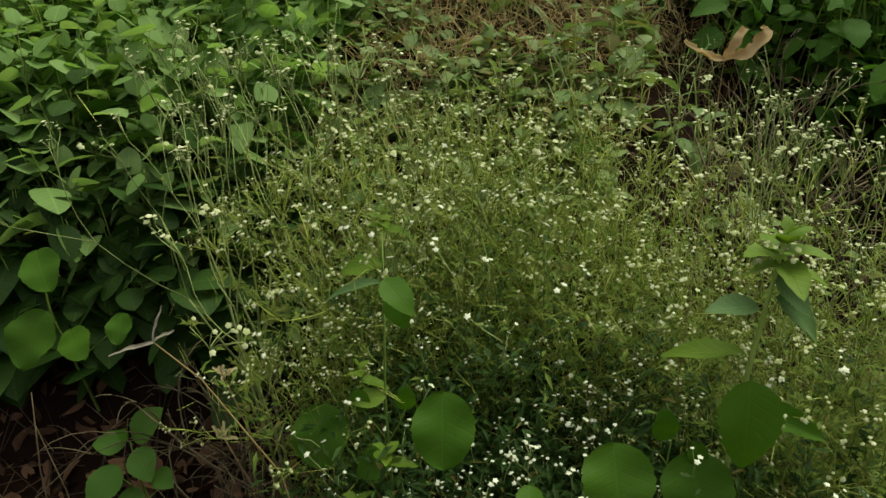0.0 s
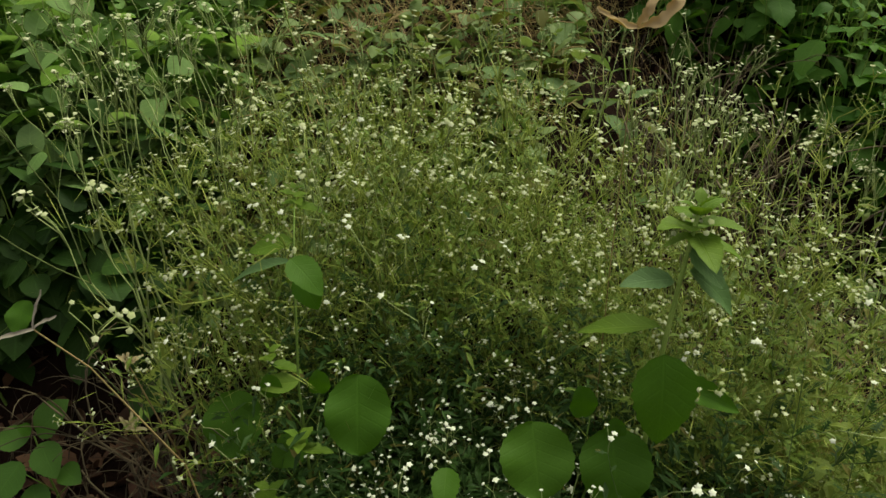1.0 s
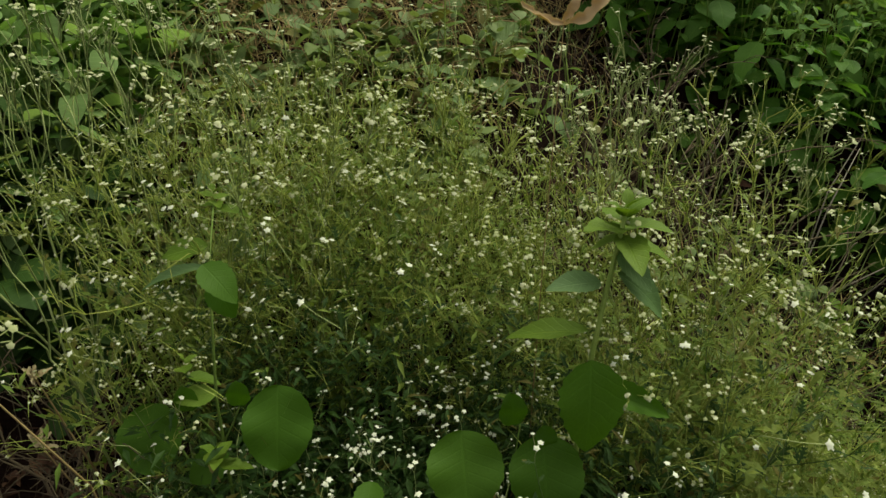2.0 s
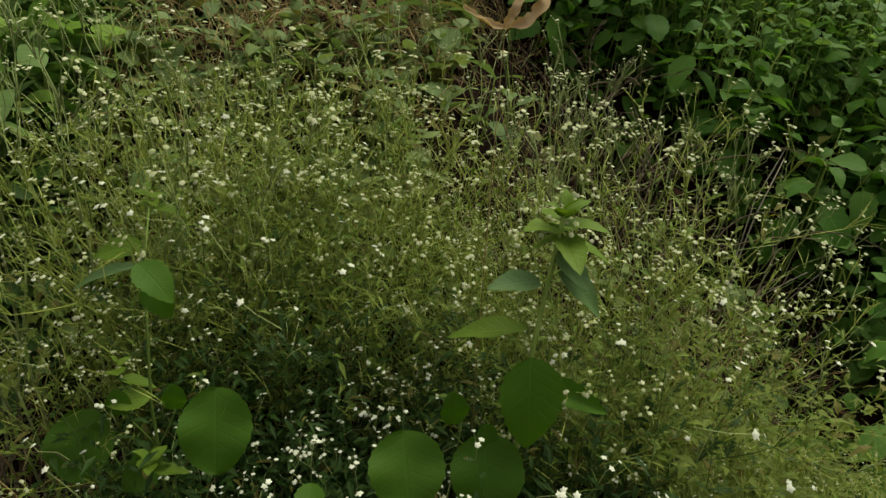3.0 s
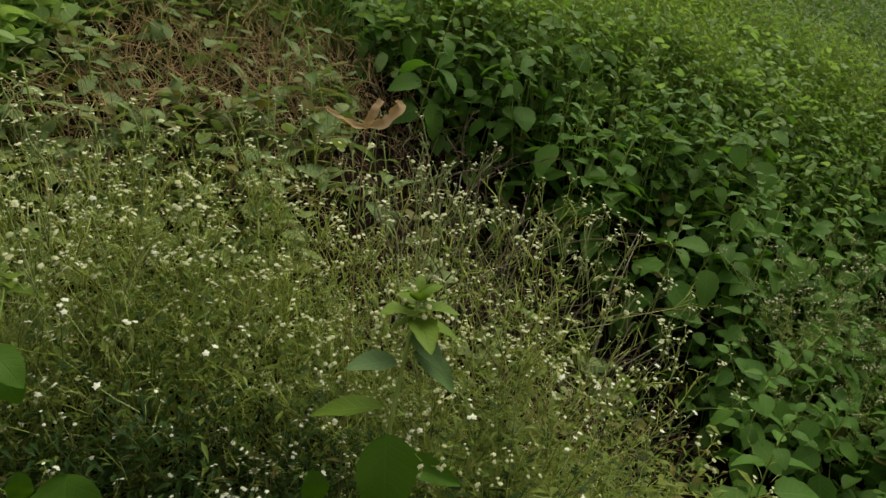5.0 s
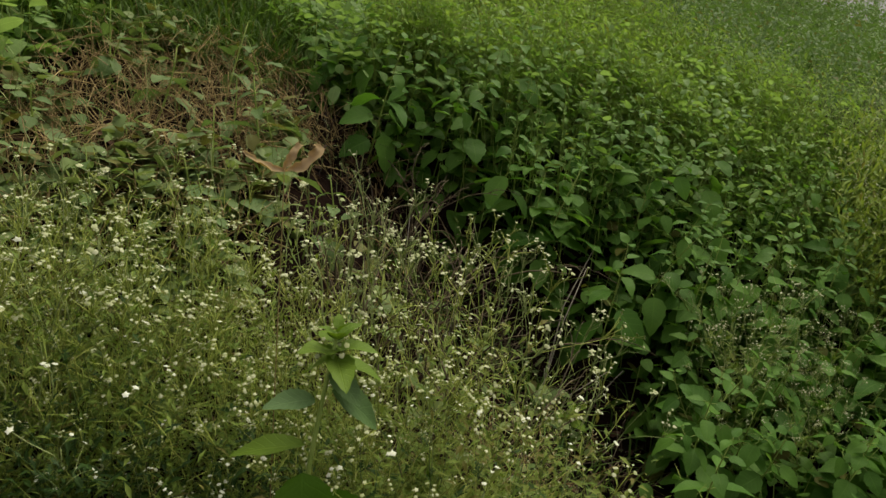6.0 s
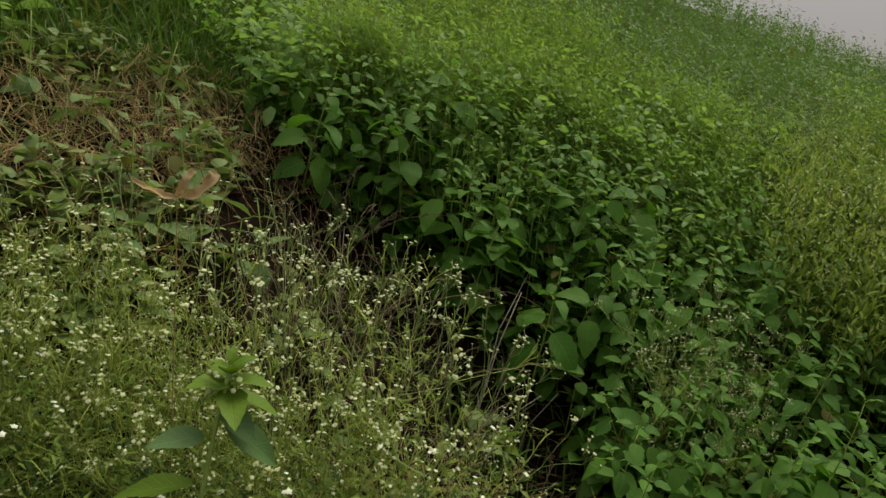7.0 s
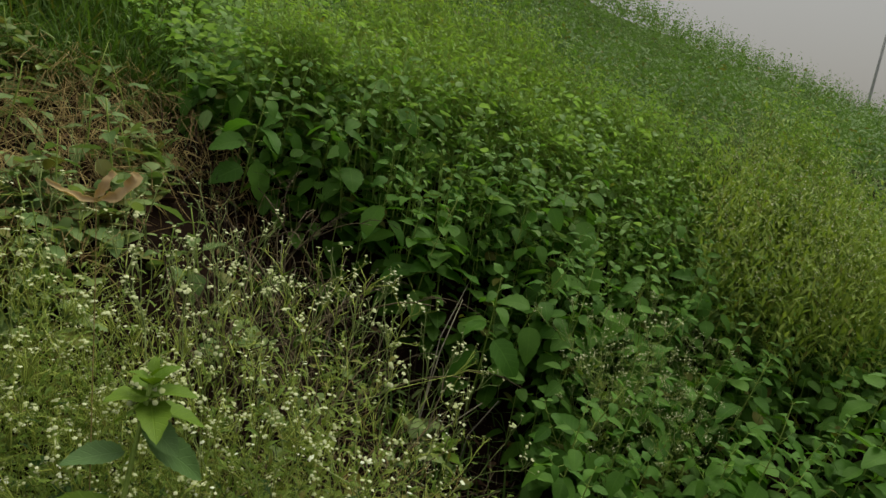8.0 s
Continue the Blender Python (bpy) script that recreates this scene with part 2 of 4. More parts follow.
# ---------------------------------------------------------------- the ground: a bank behind the flowers, a hillside beyond
def smooth(a, b, x):
    t = np.clip((np.asarray(x, float) - a) / (b - a), 0, 1)
    return t * t * (3 - 2 * t)


RIGHT_BANK = ((-30, 0.5, 1.2, 1.5, 1.9, 2.3, 2.7, 3.2, 6.3, 9.0, 10.0, 14.0, 40.0), (-1.5, -0.1, -0.08, 0.0, 0.22, 0.58, 0.9, 1.1, 2.0, 3.62, 3.7, 2.9, 1.0))
LEFT_BANK = ((-30, 0.5, 1.2, 1.35, 1.55, 1.75, 2.0, 2.4, 3.0, 6.3, 9.0, 10.0, 14.0, 40.0), (-1.5, -0.02, 0.1, 0.16, 0.45, 0.72, 0.88, 1.02, 1.2, 2.0, 3.2, 3.25, 2.6, 1.0))


def bank_front(y):
    """How far to the right the leaves of the bank begin."""
    return np.interp(y, (0.8, 1.2, 1.4, 1.55, 1.75, 1.95, 2.1, 2.3, 2.5, 2.7, 3.3), (1.9, 1.5, 1.44, 1.64, 1.8, 1.68, 1.44, 1.18, 1.06, 0.9, 0.5))


def ground_z(x, y):
    x, y = np.asarray(x, float), np.asarray(y, float)
    right = smooth(0.35, 1.25, x)
    z = np.interp(y, *RIGHT_BANK) * right + np.interp(y, *LEFT_BANK) * (1 - right)
    z = z - 0.2 * np.exp(-(((x - bank_front(y) + 0.1) / 0.15) ** 2)) * smooth(1.15, 1.5, y) * (1 - smooth(2.3, 2.8, y))
    z = z - 0.125 * np.clip(x - 3, -5, 60) * smooth(2.6, 7.0, y)
    return z + 0.04 * np.sin(x * 2.3 + 0.4) * np.sin(y * 1.9) * smooth(1.6, 2.6, y)


def gz(x, y):
    return float(ground_z(x, y))


def build_ground():
    def stops(near0, near1, step, far0, far1):
        inner = list(np.arange(near0, near1, step))
        out = []
        d = step * 2
        p = near1
        while p < far1:
            out.append(p)
            p += d
            d *= 1.25
        back = []
        d, p = step * 2, near0 - step
        while p > far0:
            back.append(p)
            p -= d
            d *= 1.25
        return np.array(sorted(back + inner + out + [far0, far1]))
    xs, ys = stops(-3.0, 6.0, 0.06, -600, 900), stops(-1.0, 5.0, 0.06, -600, 900)
    gx, gy = np.meshgrid(xs, ys)
    z = ground_z(gx, gy)
    near = np.exp(-((gx / 9) ** 2 + (gy / 9) ** 2))
    lumps = np.array([noise.noise((a * 3.1, b * 3.1, 0)) + 0.5 * noise.noise((a * 9, b * 9, 5)) for a, b in zip(gx.ravel(), gy.ravel())]).reshape(z.shape)
    z = z + 0.032 * lumps * near
    nx, ny = len(xs), len(ys)
    faces = [(j * nx + i, j * nx + i + 1, (j + 1) * nx + i + 1, (j + 1) * nx + i) for j in range(ny - 1) for i in range(nx - 1)]
    geo = Geo()
    geo.add(list(zip(gx.ravel(), gy.ravel(), z.ravel())), faces)
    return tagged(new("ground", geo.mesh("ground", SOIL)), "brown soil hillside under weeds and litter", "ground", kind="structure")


build_ground()


# ---------------------------------------------------------------- white-flowered weed
def bezier(a, b, c, n):
    return [a * (1 - t) ** 2 + b * 2 * t * (1 - t) + c * t * t for t in (i / n for i in range(n + 1))]


def flower_head(geo, m, size, r, dome, ray):
    """One small head: a flat white cushion with five blunt lobes over a green cup; a long ray opens it into a star."""
    rim = []
    for k in range(10):
        a = math.pi * k / 5 + r.uniform(-0.12, 0.12)
        d = size * (ray * r.uniform(0.85, 1.15) if k % 2 == 0 else dome)
        rim.append(m @ Vector((d * math.cos(a), d * math.sin(a), size * r.uniform(-0.05, 0.08))))
    crown = [m @ Vector((0.5 * dome * size * math.cos(a), 0.5 * dome * size * math.sin(a), size * r.uniform(0.12, 0.22))) for a in (2 * math.pi * k / 5 + 0.3 for k in range(5))]
    geo.add(rim + crown, [(2 * k, 2 * k + 1, 10 + k) for k in range(5)] + [(2 * k + 1, (2 * k + 2) % 10, 10 + (k + 1) % 5, 10 + k) for k in range(5)] + [(10, 11, 12, 13, 14)])
    cup = [m @ Vector((0.8 * dome * size * math.cos(a), 0.8 * dome * size * math.sin(a), 0.05 * size)) for a in (2 * math.pi * k / 5 for k in range(5))]
    geo.add(cup + [m @ Vector((0, 0, -0.5 * size))], [((k + 1) % 5, k, 5) for k in range(5)], None, 1)


def spray_meshes(count, seed, size, florets, wood, heads, dome=0.26, ray=1.0, wide=1.0, apart=False):
    """Loose flat-topped sprays: thin stalks that fork once, each end with a head. apart: every head is a mesh of its own."""
    out = []
    for k in range(count):
        r = random.Random(seed + k)
        geo, singles = Geo(), []
        left = r.randint(*heads)
        while left > 0:
            a, lean, l = r.uniform(0, 6.28), r.uniform(0.1, 0.95) * wide, r.uniform(0.03, 0.08)
            d = Vector((math.cos(a) * math.sin(lean), math.sin(a) * math.sin(lean), math.cos(lean)))
            fork = d * l
            geo.tube(bezier(Vector((0, 0, 0)), Vector((0, 0, l * 0.5)), fork, 2), [0.001, 0.0009, 0.0008], 3, 1)
            for _ in range(min(left, r.randint(1, 4))):
                left -= 1
                a2, l2 = r.uniform(0, 6.28), r.uniform(1.8, 5.0) * size
                d2 = (d + Vector((math.cos(a2), math.sin(a2), 0.5)) * 0.8).normalized()
                end = fork + d2 * l2
                geo.tube([fork, end], [0.0007, 0.0007], 3, 1)
                up = (d2 + Vector((0, 0, 1.2))).normalized()
                m = Matrix.Translation(end) @ up.to_track_quat("Z", "Y").to_matrix().to_4x4() @ Matrix.Rotation(r.uniform(0, 6), 4, "Z")
                head = Geo() if apart else geo
                flower_head(head, m, r.uniform(0.6, 1.15) * size, r, dome, ray)
                if apart:
                    singles.append(head.mesh("floret", florets, wood))
        out.append((geo.mesh("flower_spray", florets, wood), singles))
    return out


SPRAYS = spray_meshes(16, 100, 0.0048, PETAL, TWIG, (12, 17), 0.6, 1.0)
FRONT_SPRAYS = spray_meshes(10, 140, 0.0078, PETAL_WHITE, STALK_PALE, (2, 3), 0.56, 0.9, 1.2, True)
SIDE_SPRAYS = spray_meshes(8, 170, 0.0046, PETAL, TWIG, (9, 13), 0.74, 1.0)
PALE_SPRAYS = spray_meshes(8, 210, 0.0047, PETAL, STALK_PALE, (6, 10), 0.76, 1.0, 0.7)
DRY_SPRAYS = spray_meshes(8, 190, 0.0048, PETAL_DULL, STALK_DRY, (4, 7), 0.74, 1.0)


def lobed_leaf(geo, m, length):
    """A narrow leaf cut into a few finger-like lobes."""
    def strip(a, b, w):
        d = b - a
        side = Vector((-d.y, d.x, 0)).normalized() * w
        mid = a.lerp(b, 0.55) + Vector((0, 0, 0.06 * d.length))
        geo.add([m @ p for p in (a - side * 0.4, a + side * 0.4, mid + side, mid - side, b)], [(0, 1, 2, 3), (3, 2, 4)])
    strip(Vector((0, 0, 0)), Vector((0, length, -0.2 * length)), 0.08 * length)
    for v in (0.3, 0.5, 0.7):
        for s in (-1, 1):
            a = Vector((0, length * v, -0.1 * length * v))
            strip(a, a + Vector((s * 0.32 * length * (1.1 - v), 0.2 * length, -0.03 * length)), 0.055 * length)


def flower_weed(seed, spread, forks=(4, 3, 2), lean=0.0, sprays=SPRAYS, wood=TWIG, leaf=LEAF_FINE, leafy=1.0, thick=0.8, label="bushy green weed with many tiny white flower heads"):
    """One plant, a metre high: a stem that forks three times, cut leaves below, loose white sprays on top."""
    r = random.Random(seed)
    root = thing("flowering_weed", Matrix.Identity(4), label, "flowering weed", "white-flowered weeds")
    stem, twigs, leaves, ends = Geo(), Geo(), Geo(), []

    def grow(p, d, length, radius, level):
        d = d.normalized()
        bend = Vector((r.uniform(-1, 1), r.uniform(-1, 1), 0.3)) * 0.2 * length
        end = p + d * length + Vector((0, 0, 0.08 * length))
        line = bezier(p, p + d * length * 0.5 + bend, end, 4 if level < 2 else 3)
        n = len(line)
        (twigs if level else stem).tube(line, [radius * (1 - 0.35 * i / (n - 1)) for i in range(n)], 5 if level == 0 else 4 if level == 1 else 3)
        for i in range(1, n):
            for _ in range((4, 3, 2, 1)[level]):
                if r.random() < 0.8 * leafy:
                    q = Matrix.Translation(line[i]) @ Matrix.Rotation(r.uniform(0, 6.28), 4, "Z") @ Matrix.Rotation(r.uniform(0.0, 1.0), 4, "X")
                    lobed_leaf(leaves, q, r.uniform(0.05, 0.1) * (1.1, 0.8, 0.5, 0.3)[level])
        if level == len(forks):
            ends.append((end, (end - line[-2]).normalized()))
            return
        turn = r.uniform(0, 6.28)
        for k in range(forks[level]):
            a = turn + 2 * math.pi * k / forks[level] + r.uniform(-0.4, 0.4)
            open_up = r.uniform(0.35, 0.8 if level else 0.6) * spread
            side = Matrix.Rotation(a, 3, d) @ d.orthogonal().normalized()
            nd = d * math.cos(open_up) + side * math.sin(open_up)
            nd.z += 0.18
            start = line[-1] if k < 2 else line[r.randint(max(1, n - 3), n - 1)]
            grow(start, nd, length * r.uniform(0.6, 0.85), radius * 0.66, level + 1)

    grow(Vector((0, 0, 0)), Vector((lean, 0, 1)), 0.36, 0.0042 * thick, 0)
    tall = 1.0 / (max(e.z for e, _ in ends) + 0.03)
    for geo in (stem, twigs, leaves):
        geo.v = [(x * tall, y * tall, z * tall) for x, y, z in geo.v]
    part("stem", stem.mesh("stem", wood), root)
    tagged(part("branchwork", twigs.mesh("branchwork", wood), root, "thin branching stalks"), kind="stuff")
    tagged(part("foliage", leaves.mesh("cut_leaves", leaf, smooth=False), root, "finely cut green leaves"), kind="stuff")
    for end, d in ends:
        up = (d + Vector((0, 0, 0.6))).normalized()
        m = Matrix.Translation(end * tall) @ up.to_track_quat("Z", "Y").to_matrix().to_4x4() @ Matrix.Rotation(r.uniform(0, 6.28), 4, "Z")
        stalks, florets = sprays[r.randrange(len(sprays))]
        spray = part("flower_spray", stalks, root, "", m)
        for floret in florets:
            part("floret", floret, spray, "small white star-shaped flower")
    return root


def plant_out(models, poses, seed):
    """Sets the models and copies of them at the poses, each model at least once."""
    r = random.Random(seed)
    for i, m in enumerate(poses):
        if i < len(models):
            models[i].matrix_basis = m
        else:
            copy_thing(models[r.randrange(len(models))], m)


def jitter(x0, x1, y0, y1, step, seed, keep):
    r = random.Random(seed)
    out = []
    y = y0
    while y < y1:
        x = x0
        while x < x1:
            px, py = x + r.uniform(-0.5, 0.5) * step, y + r.uniform(-0.5, 0.5) * step
            if keep(px, py):
                out.append((px, py))
            x += step
        y += step
    r.shuffle(out)
    return out


def canopy_z(x, y):
    """The height of the flower tops."""
    z = 1.06 - 0.95 * max(0, 1.12 - y) - (0.5 + 0.4 * smooth(0.25, 0.5, x)) * max(0, y - 1.22)
    z -= 0.9 * max(0, x - 0.72) + 1.2 * max(0, -0.32 - x) + 0.05 * min(1, max(0, (x - 0.1) / 0.4)) * min(1, max(0, (y - 1.0) / 0.25))
    z += 0.045 * math.sin(9 * x + 1.0) * math.cos(7 * y)
    z -= 0.22 * smooth(0.38, 0.74, x) * smooth(1.0, 1.27, y)
    z += 0.07 * (1 - smooth(0.05, 0.4, x)) * smooth(1.0, 1.2, y)
    hollow = math.exp(-((x - 0.1) / 0.22) ** 2 - ((y - 0.9) / 0.13) ** 2)
    return z - 0.08 * hollow


def in_bush(x, y):
    """The ground that the flowers stand on."""
    return (((x - 0.4) / 0.86) ** 2 + ((y - 1.02) / 0.5) ** 2 < 1) & (x > -0.34 + 1.1 * np.maximum(0, 1.02 - y))


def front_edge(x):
    """How far back the bush front with its shade-darkened greens reaches."""
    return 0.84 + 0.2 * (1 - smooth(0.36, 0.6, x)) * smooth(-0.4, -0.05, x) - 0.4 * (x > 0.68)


def plant_flowers():
    models = [flower_weed(20 + k, s, lean=l, leafy=0.8) for k, (s, l) in enumerate(((1.0, 0.0), (0.85, 0.1), (1.1, 0.05), (0.95, 0.15), (0.75, 0.0), (0.9, 0.1)))]
    front = [flower_weed(30 + k, 1.05, lean=0.1 * k, sprays=FRONT_SPRAYS, wood=TWIG_SHADE, leaf=LEAF_FRONT_SHADE, leafy=1.6, label="deep green weed with scattered white star flowers, darkened as shade") for k in range(3)]
    side = [flower_weed(34 + k, 1.1, lean=0.15 + 0.1 * k, sprays=SIDE_SPRAYS, leafy=1.5, label="sprawling yellow-green weed with few white flowers") for k in range(3)]
    r = random.Random(5)
    tops, fronts, sides, dry = [], [], [], []
    for px, py in jitter(-0.45, 1.3, 0.5, 1.65, 0.128, 12, in_bush):
        g = gz(px, py) - 0.02
        if 0.33 < px < 0.57 and py < 0.85 or 0.0 < px < 0.33 and py < 0.68:
            continue
        dying = px > 0.5 and py > 1.42 - 0.4 * px
        h = max(0.25, canopy_z(px, py) - g) * r.uniform(0.88, 1.05) * (0.89 if dying else 0.76 if front_edge(px) <= py < front_edge(px) + 0.12 and px < 0.45 else 1.0)
        out_x, out_y = (px - 0.34) * (16 if px > 0 else 9) + r.uniform(-7, 7), -(py - 1.0) * 24 + r.uniform(-7, 7)
        m = pose(px, py, g, out_y, out_x, 0) @ Matrix.Rotation(r.uniform(0, 6.28), 4, "Z") @ Matrix.Scale(h, 4)
        if dying and r.random() < 0.72:
            continue
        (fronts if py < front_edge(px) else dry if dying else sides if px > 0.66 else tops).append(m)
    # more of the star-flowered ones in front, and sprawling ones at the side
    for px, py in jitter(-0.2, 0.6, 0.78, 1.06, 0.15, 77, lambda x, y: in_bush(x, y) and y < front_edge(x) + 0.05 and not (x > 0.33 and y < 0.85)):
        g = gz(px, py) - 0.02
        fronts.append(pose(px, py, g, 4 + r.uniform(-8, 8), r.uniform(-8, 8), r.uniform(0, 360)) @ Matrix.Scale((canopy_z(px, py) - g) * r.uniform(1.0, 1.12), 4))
    for px, py, h in ((1.2, 0.98, 0.46), (1.14, 0.86, 0.46), (1.26, 1.08, 0.36), (1.08, 0.76, 0.46), (1.24, 0.84, 0.4), (1.34, 0.98, 0.34)):
        sides.append(pose(px, py, gz(px, py) - 0.02, r.uniform(-8, 8), 8 + r.uniform(-8, 8), r.uniform(0, 360)) @ Matrix.Scale(h, 4))
    plant_out(models, tops, 6)
    plant_out(front, fronts, 16)
    plant_out(side, sides, 17)
    # a few more stand among the leaves of the bank
    bank = [flower_weed(90 + k, 1.0, sprays=PALE_SPRAYS, wood=STALK_PALE, label="straggling green weed with tiny white flowers among leaves") for k in range(2)]
    poses = []
    for x, y, h in ((2.05, 1.5, 0.74), (2.25, 1.62, 0.72), (2.45, 1.5, 0.68), (2.2, 1.36, 0.64), (1.95, 1.42, 0.72), (2.12, 1.6, 0.74), (2.36, 1.42, 0.66), (2.6, 1.6, 0.7), (3.3, 1.95, 0.85), (3.55, 2.1, 0.9), (3.75, 1.9, 0.9), (3.9, 2.2, 0.95), (3.55, 2.35, 0.85), (3.3, 2.2, 0.8), (4.05, 2.0, 0.95), (3.7, 2.5, 0.9), (4.2, 2.3, 1.0), (4.0, 2.6, 0.95), (4.4, 2.1, 1.0), (1.28, 1.52, 0.45), (1.2, 1.3, 0.5)):
        poses.append(pose(x, y, gz(x, y) - 0.02, r.uniform(-8, 8), r.uniform(-8, 8), r.uniform(0, 360)) @ Matrix.Scale(h, 4))
    plant_out(bank, poses, 7)
    # and dying ones, brown and bare below, between the bush and the bank
    dying = [flower_weed(95 + k, 1.1, sprays=DRY_SPRAYS, wood=STALK_DRY, leaf=LEAF_OLIVE, leafy=0.35, label="dying brown branching weed with white flower heads") for k in range(2)]
    poses = dry
    for x, y, h in ((0.7, 1.32, 0.72), (0.92, 1.32, 0.62), (0.8, 1.46, 0.5), (1.08, 1.34, 0.5), (1.2, 1.3, 0.42), (1.28, 1.4, 0.36), (-0.3, 0.98, 0.55), (-0.36, 1.08, 0.5)):
        poses.append(pose(x, y, gz(x, y) - 0.02, r.uniform(-10, 10), r.uniform(-10, 10), r.uniform(0, 360)) @ Matrix.Scale(h, 4))
    plant_out(dying, poses, 8)
    # tall bare-stemmed ones that stand out above the rest
    tall = [flower_weed(400 + k, 0.8, forks=(2, 2, 2), lean=0.12 * k, sprays=PALE_SPRAYS, wood=STALK_PALE, leaf=LEAF_OLIVE, leafy=0.16, thick=0.9, label="tall pale forked weed with small white flower heads") for k in range(3)]
    poses = []
    for x, y, z in ((0.8, 1.2, 0.97), (0.64, 1.22, 1.02), (0.54, 1.25, 1.06), (0.88, 1.17, 0.95), (0.74, 1.32, 0.98), (0.9, 1.28, 0.9), (0.46, 1.3, 1.08), (0.3, 1.29, 1.1), (0.02, 1.24, 1.12), (-0.12, 1.28, 1.11), (-0.26, 1.22, 1.14), (-0.22, 1.28, 1.16), (-0.36, 1.16, 1.05), (1.02, 1.24, 0.82), (0.68, 1.38, 0.98), (-0.33, 1.24, 1.15), (-0.4, 1.26, 1.17), (-0.45, 1.22, 1.12), (-0.38, 1.2, 1.06)):
        g = gz(x, y) - 0.02
        poses.append(pose(x, y, g, r.uniform(-5, 5), r.uniform(-5, 5), r.uniform(0, 360)) @ Matrix.Scale(z - g, 4))
    plant_out(tall, poses, 19)


plant_flowers()


def dead_weed(seed):
    """A dead plant: brown bare stalks that fork and sag, no leaves."""
    r = random.Random(seed)
    root = thing("dead_weed", Matrix.Identity(4), "dead brown bare branching weed over dark soil", "dead weed", "dead weeds")
    stem, twigs = Geo(), Geo()

    def grow(p, d, length, radius, level):
        end = p + d.normalized() * length - Vector((0, 0, 0.1 * length * level))
        line = bezier(p, p + d.normalized() * length * 0.55 + Vector((r.uniform(-1, 1), r.uniform(-1, 1), 0.6)) * 0.15 * length, end, 4)
        (twigs if level else stem).tube(line, [radius * (1 - 0.1 * i) for i in range(5)], 4)
        if level < 3:
            for k in range((4, 3, 2)[level]):
                a = r.uniform(0, 6.28)
                grow(line[r.randint(1, 4)], d + Vector((math.cos(a), math.sin(a), r.uniform(-0.3, 0.4))) * 0.9, length * r.uniform(0.5, 0.9), radius * 0.65, level + 1)

    grow(Vector((0, 0, 0)), Vector((0.2, 0, 1)), 0.2, 0.0032, 0)
    part("stem", stem.mesh("dead_stem", DEAD_STALK), root)
    tagged(part("branchwork", twigs.mesh("dead_branchwork", DEAD_STALK), root, "thin brown dead stalks"), kind="stuff")
    return root


dead_rng = random.Random(301)
dead_spots = [(x, y, dead_rng.uniform(0.9, 1.2)) for x, y in ((-0.42, 0.98), (-0.36, 0.92), (-0.28, 0.82), (-0.22, 0.74), (-0.4, 0.88), (-0.42, 1.08), (-0.3, 0.95), (-0.48, 1.1), (-0.18, 0.7), (-0.52, 0.96), (-0.5, 1.24), (0.98, 1.75), (1.1, 1.62), (1.3, 1.42))]
dead_spots += [(1.02, 2.2, 1.2)] + [(x, y, 1.6) for x, y in ((0.6, 1.5), (0.76, 1.45), (0.9, 1.52), (0.7, 1.62), (0.86, 1.68), (1.02, 1.6), (1.0, 1.4))]
plant_out([dead_weed(300 + k) for k in range(3)], [pose(x, y, gz(x, y) - 0.02, 0, -15 if x < 0 else 0, dead_rng.uniform(0, 360)) @ Matrix.Scale(h, 4) for x, y, h in dead_spots], 18)


# ---------------------------------------------------------------- broad-leaved weeds
SHAPES = ((0.62, 0.3, 0.2, 0.02, 0.38), (0.7, 0.15, 0.35, 0.03, 0.4), (0.55, 0.4, 0.1, 0.02, 0.36), (0.66, 0.2, 0.5, 0.04, 0.4), (0.75, 0.1, 0.25, 0.05, 0.42))


def leaf_set(material):
    return [leaf_mesh("leaf", material, 1.0, w, fold=f, droop=d, wave=wv, widest=q) for w, f, d, wv, q in SHAPES]


LEAVES, SOFT_LEAVES, PALE_LEAVES, LIME_LEAVES = leaf_set(LEAF), leaf_set(LEAF_SOFT), leaf_set(LEAF_PALE), leaf_set(LEAF_LIME)


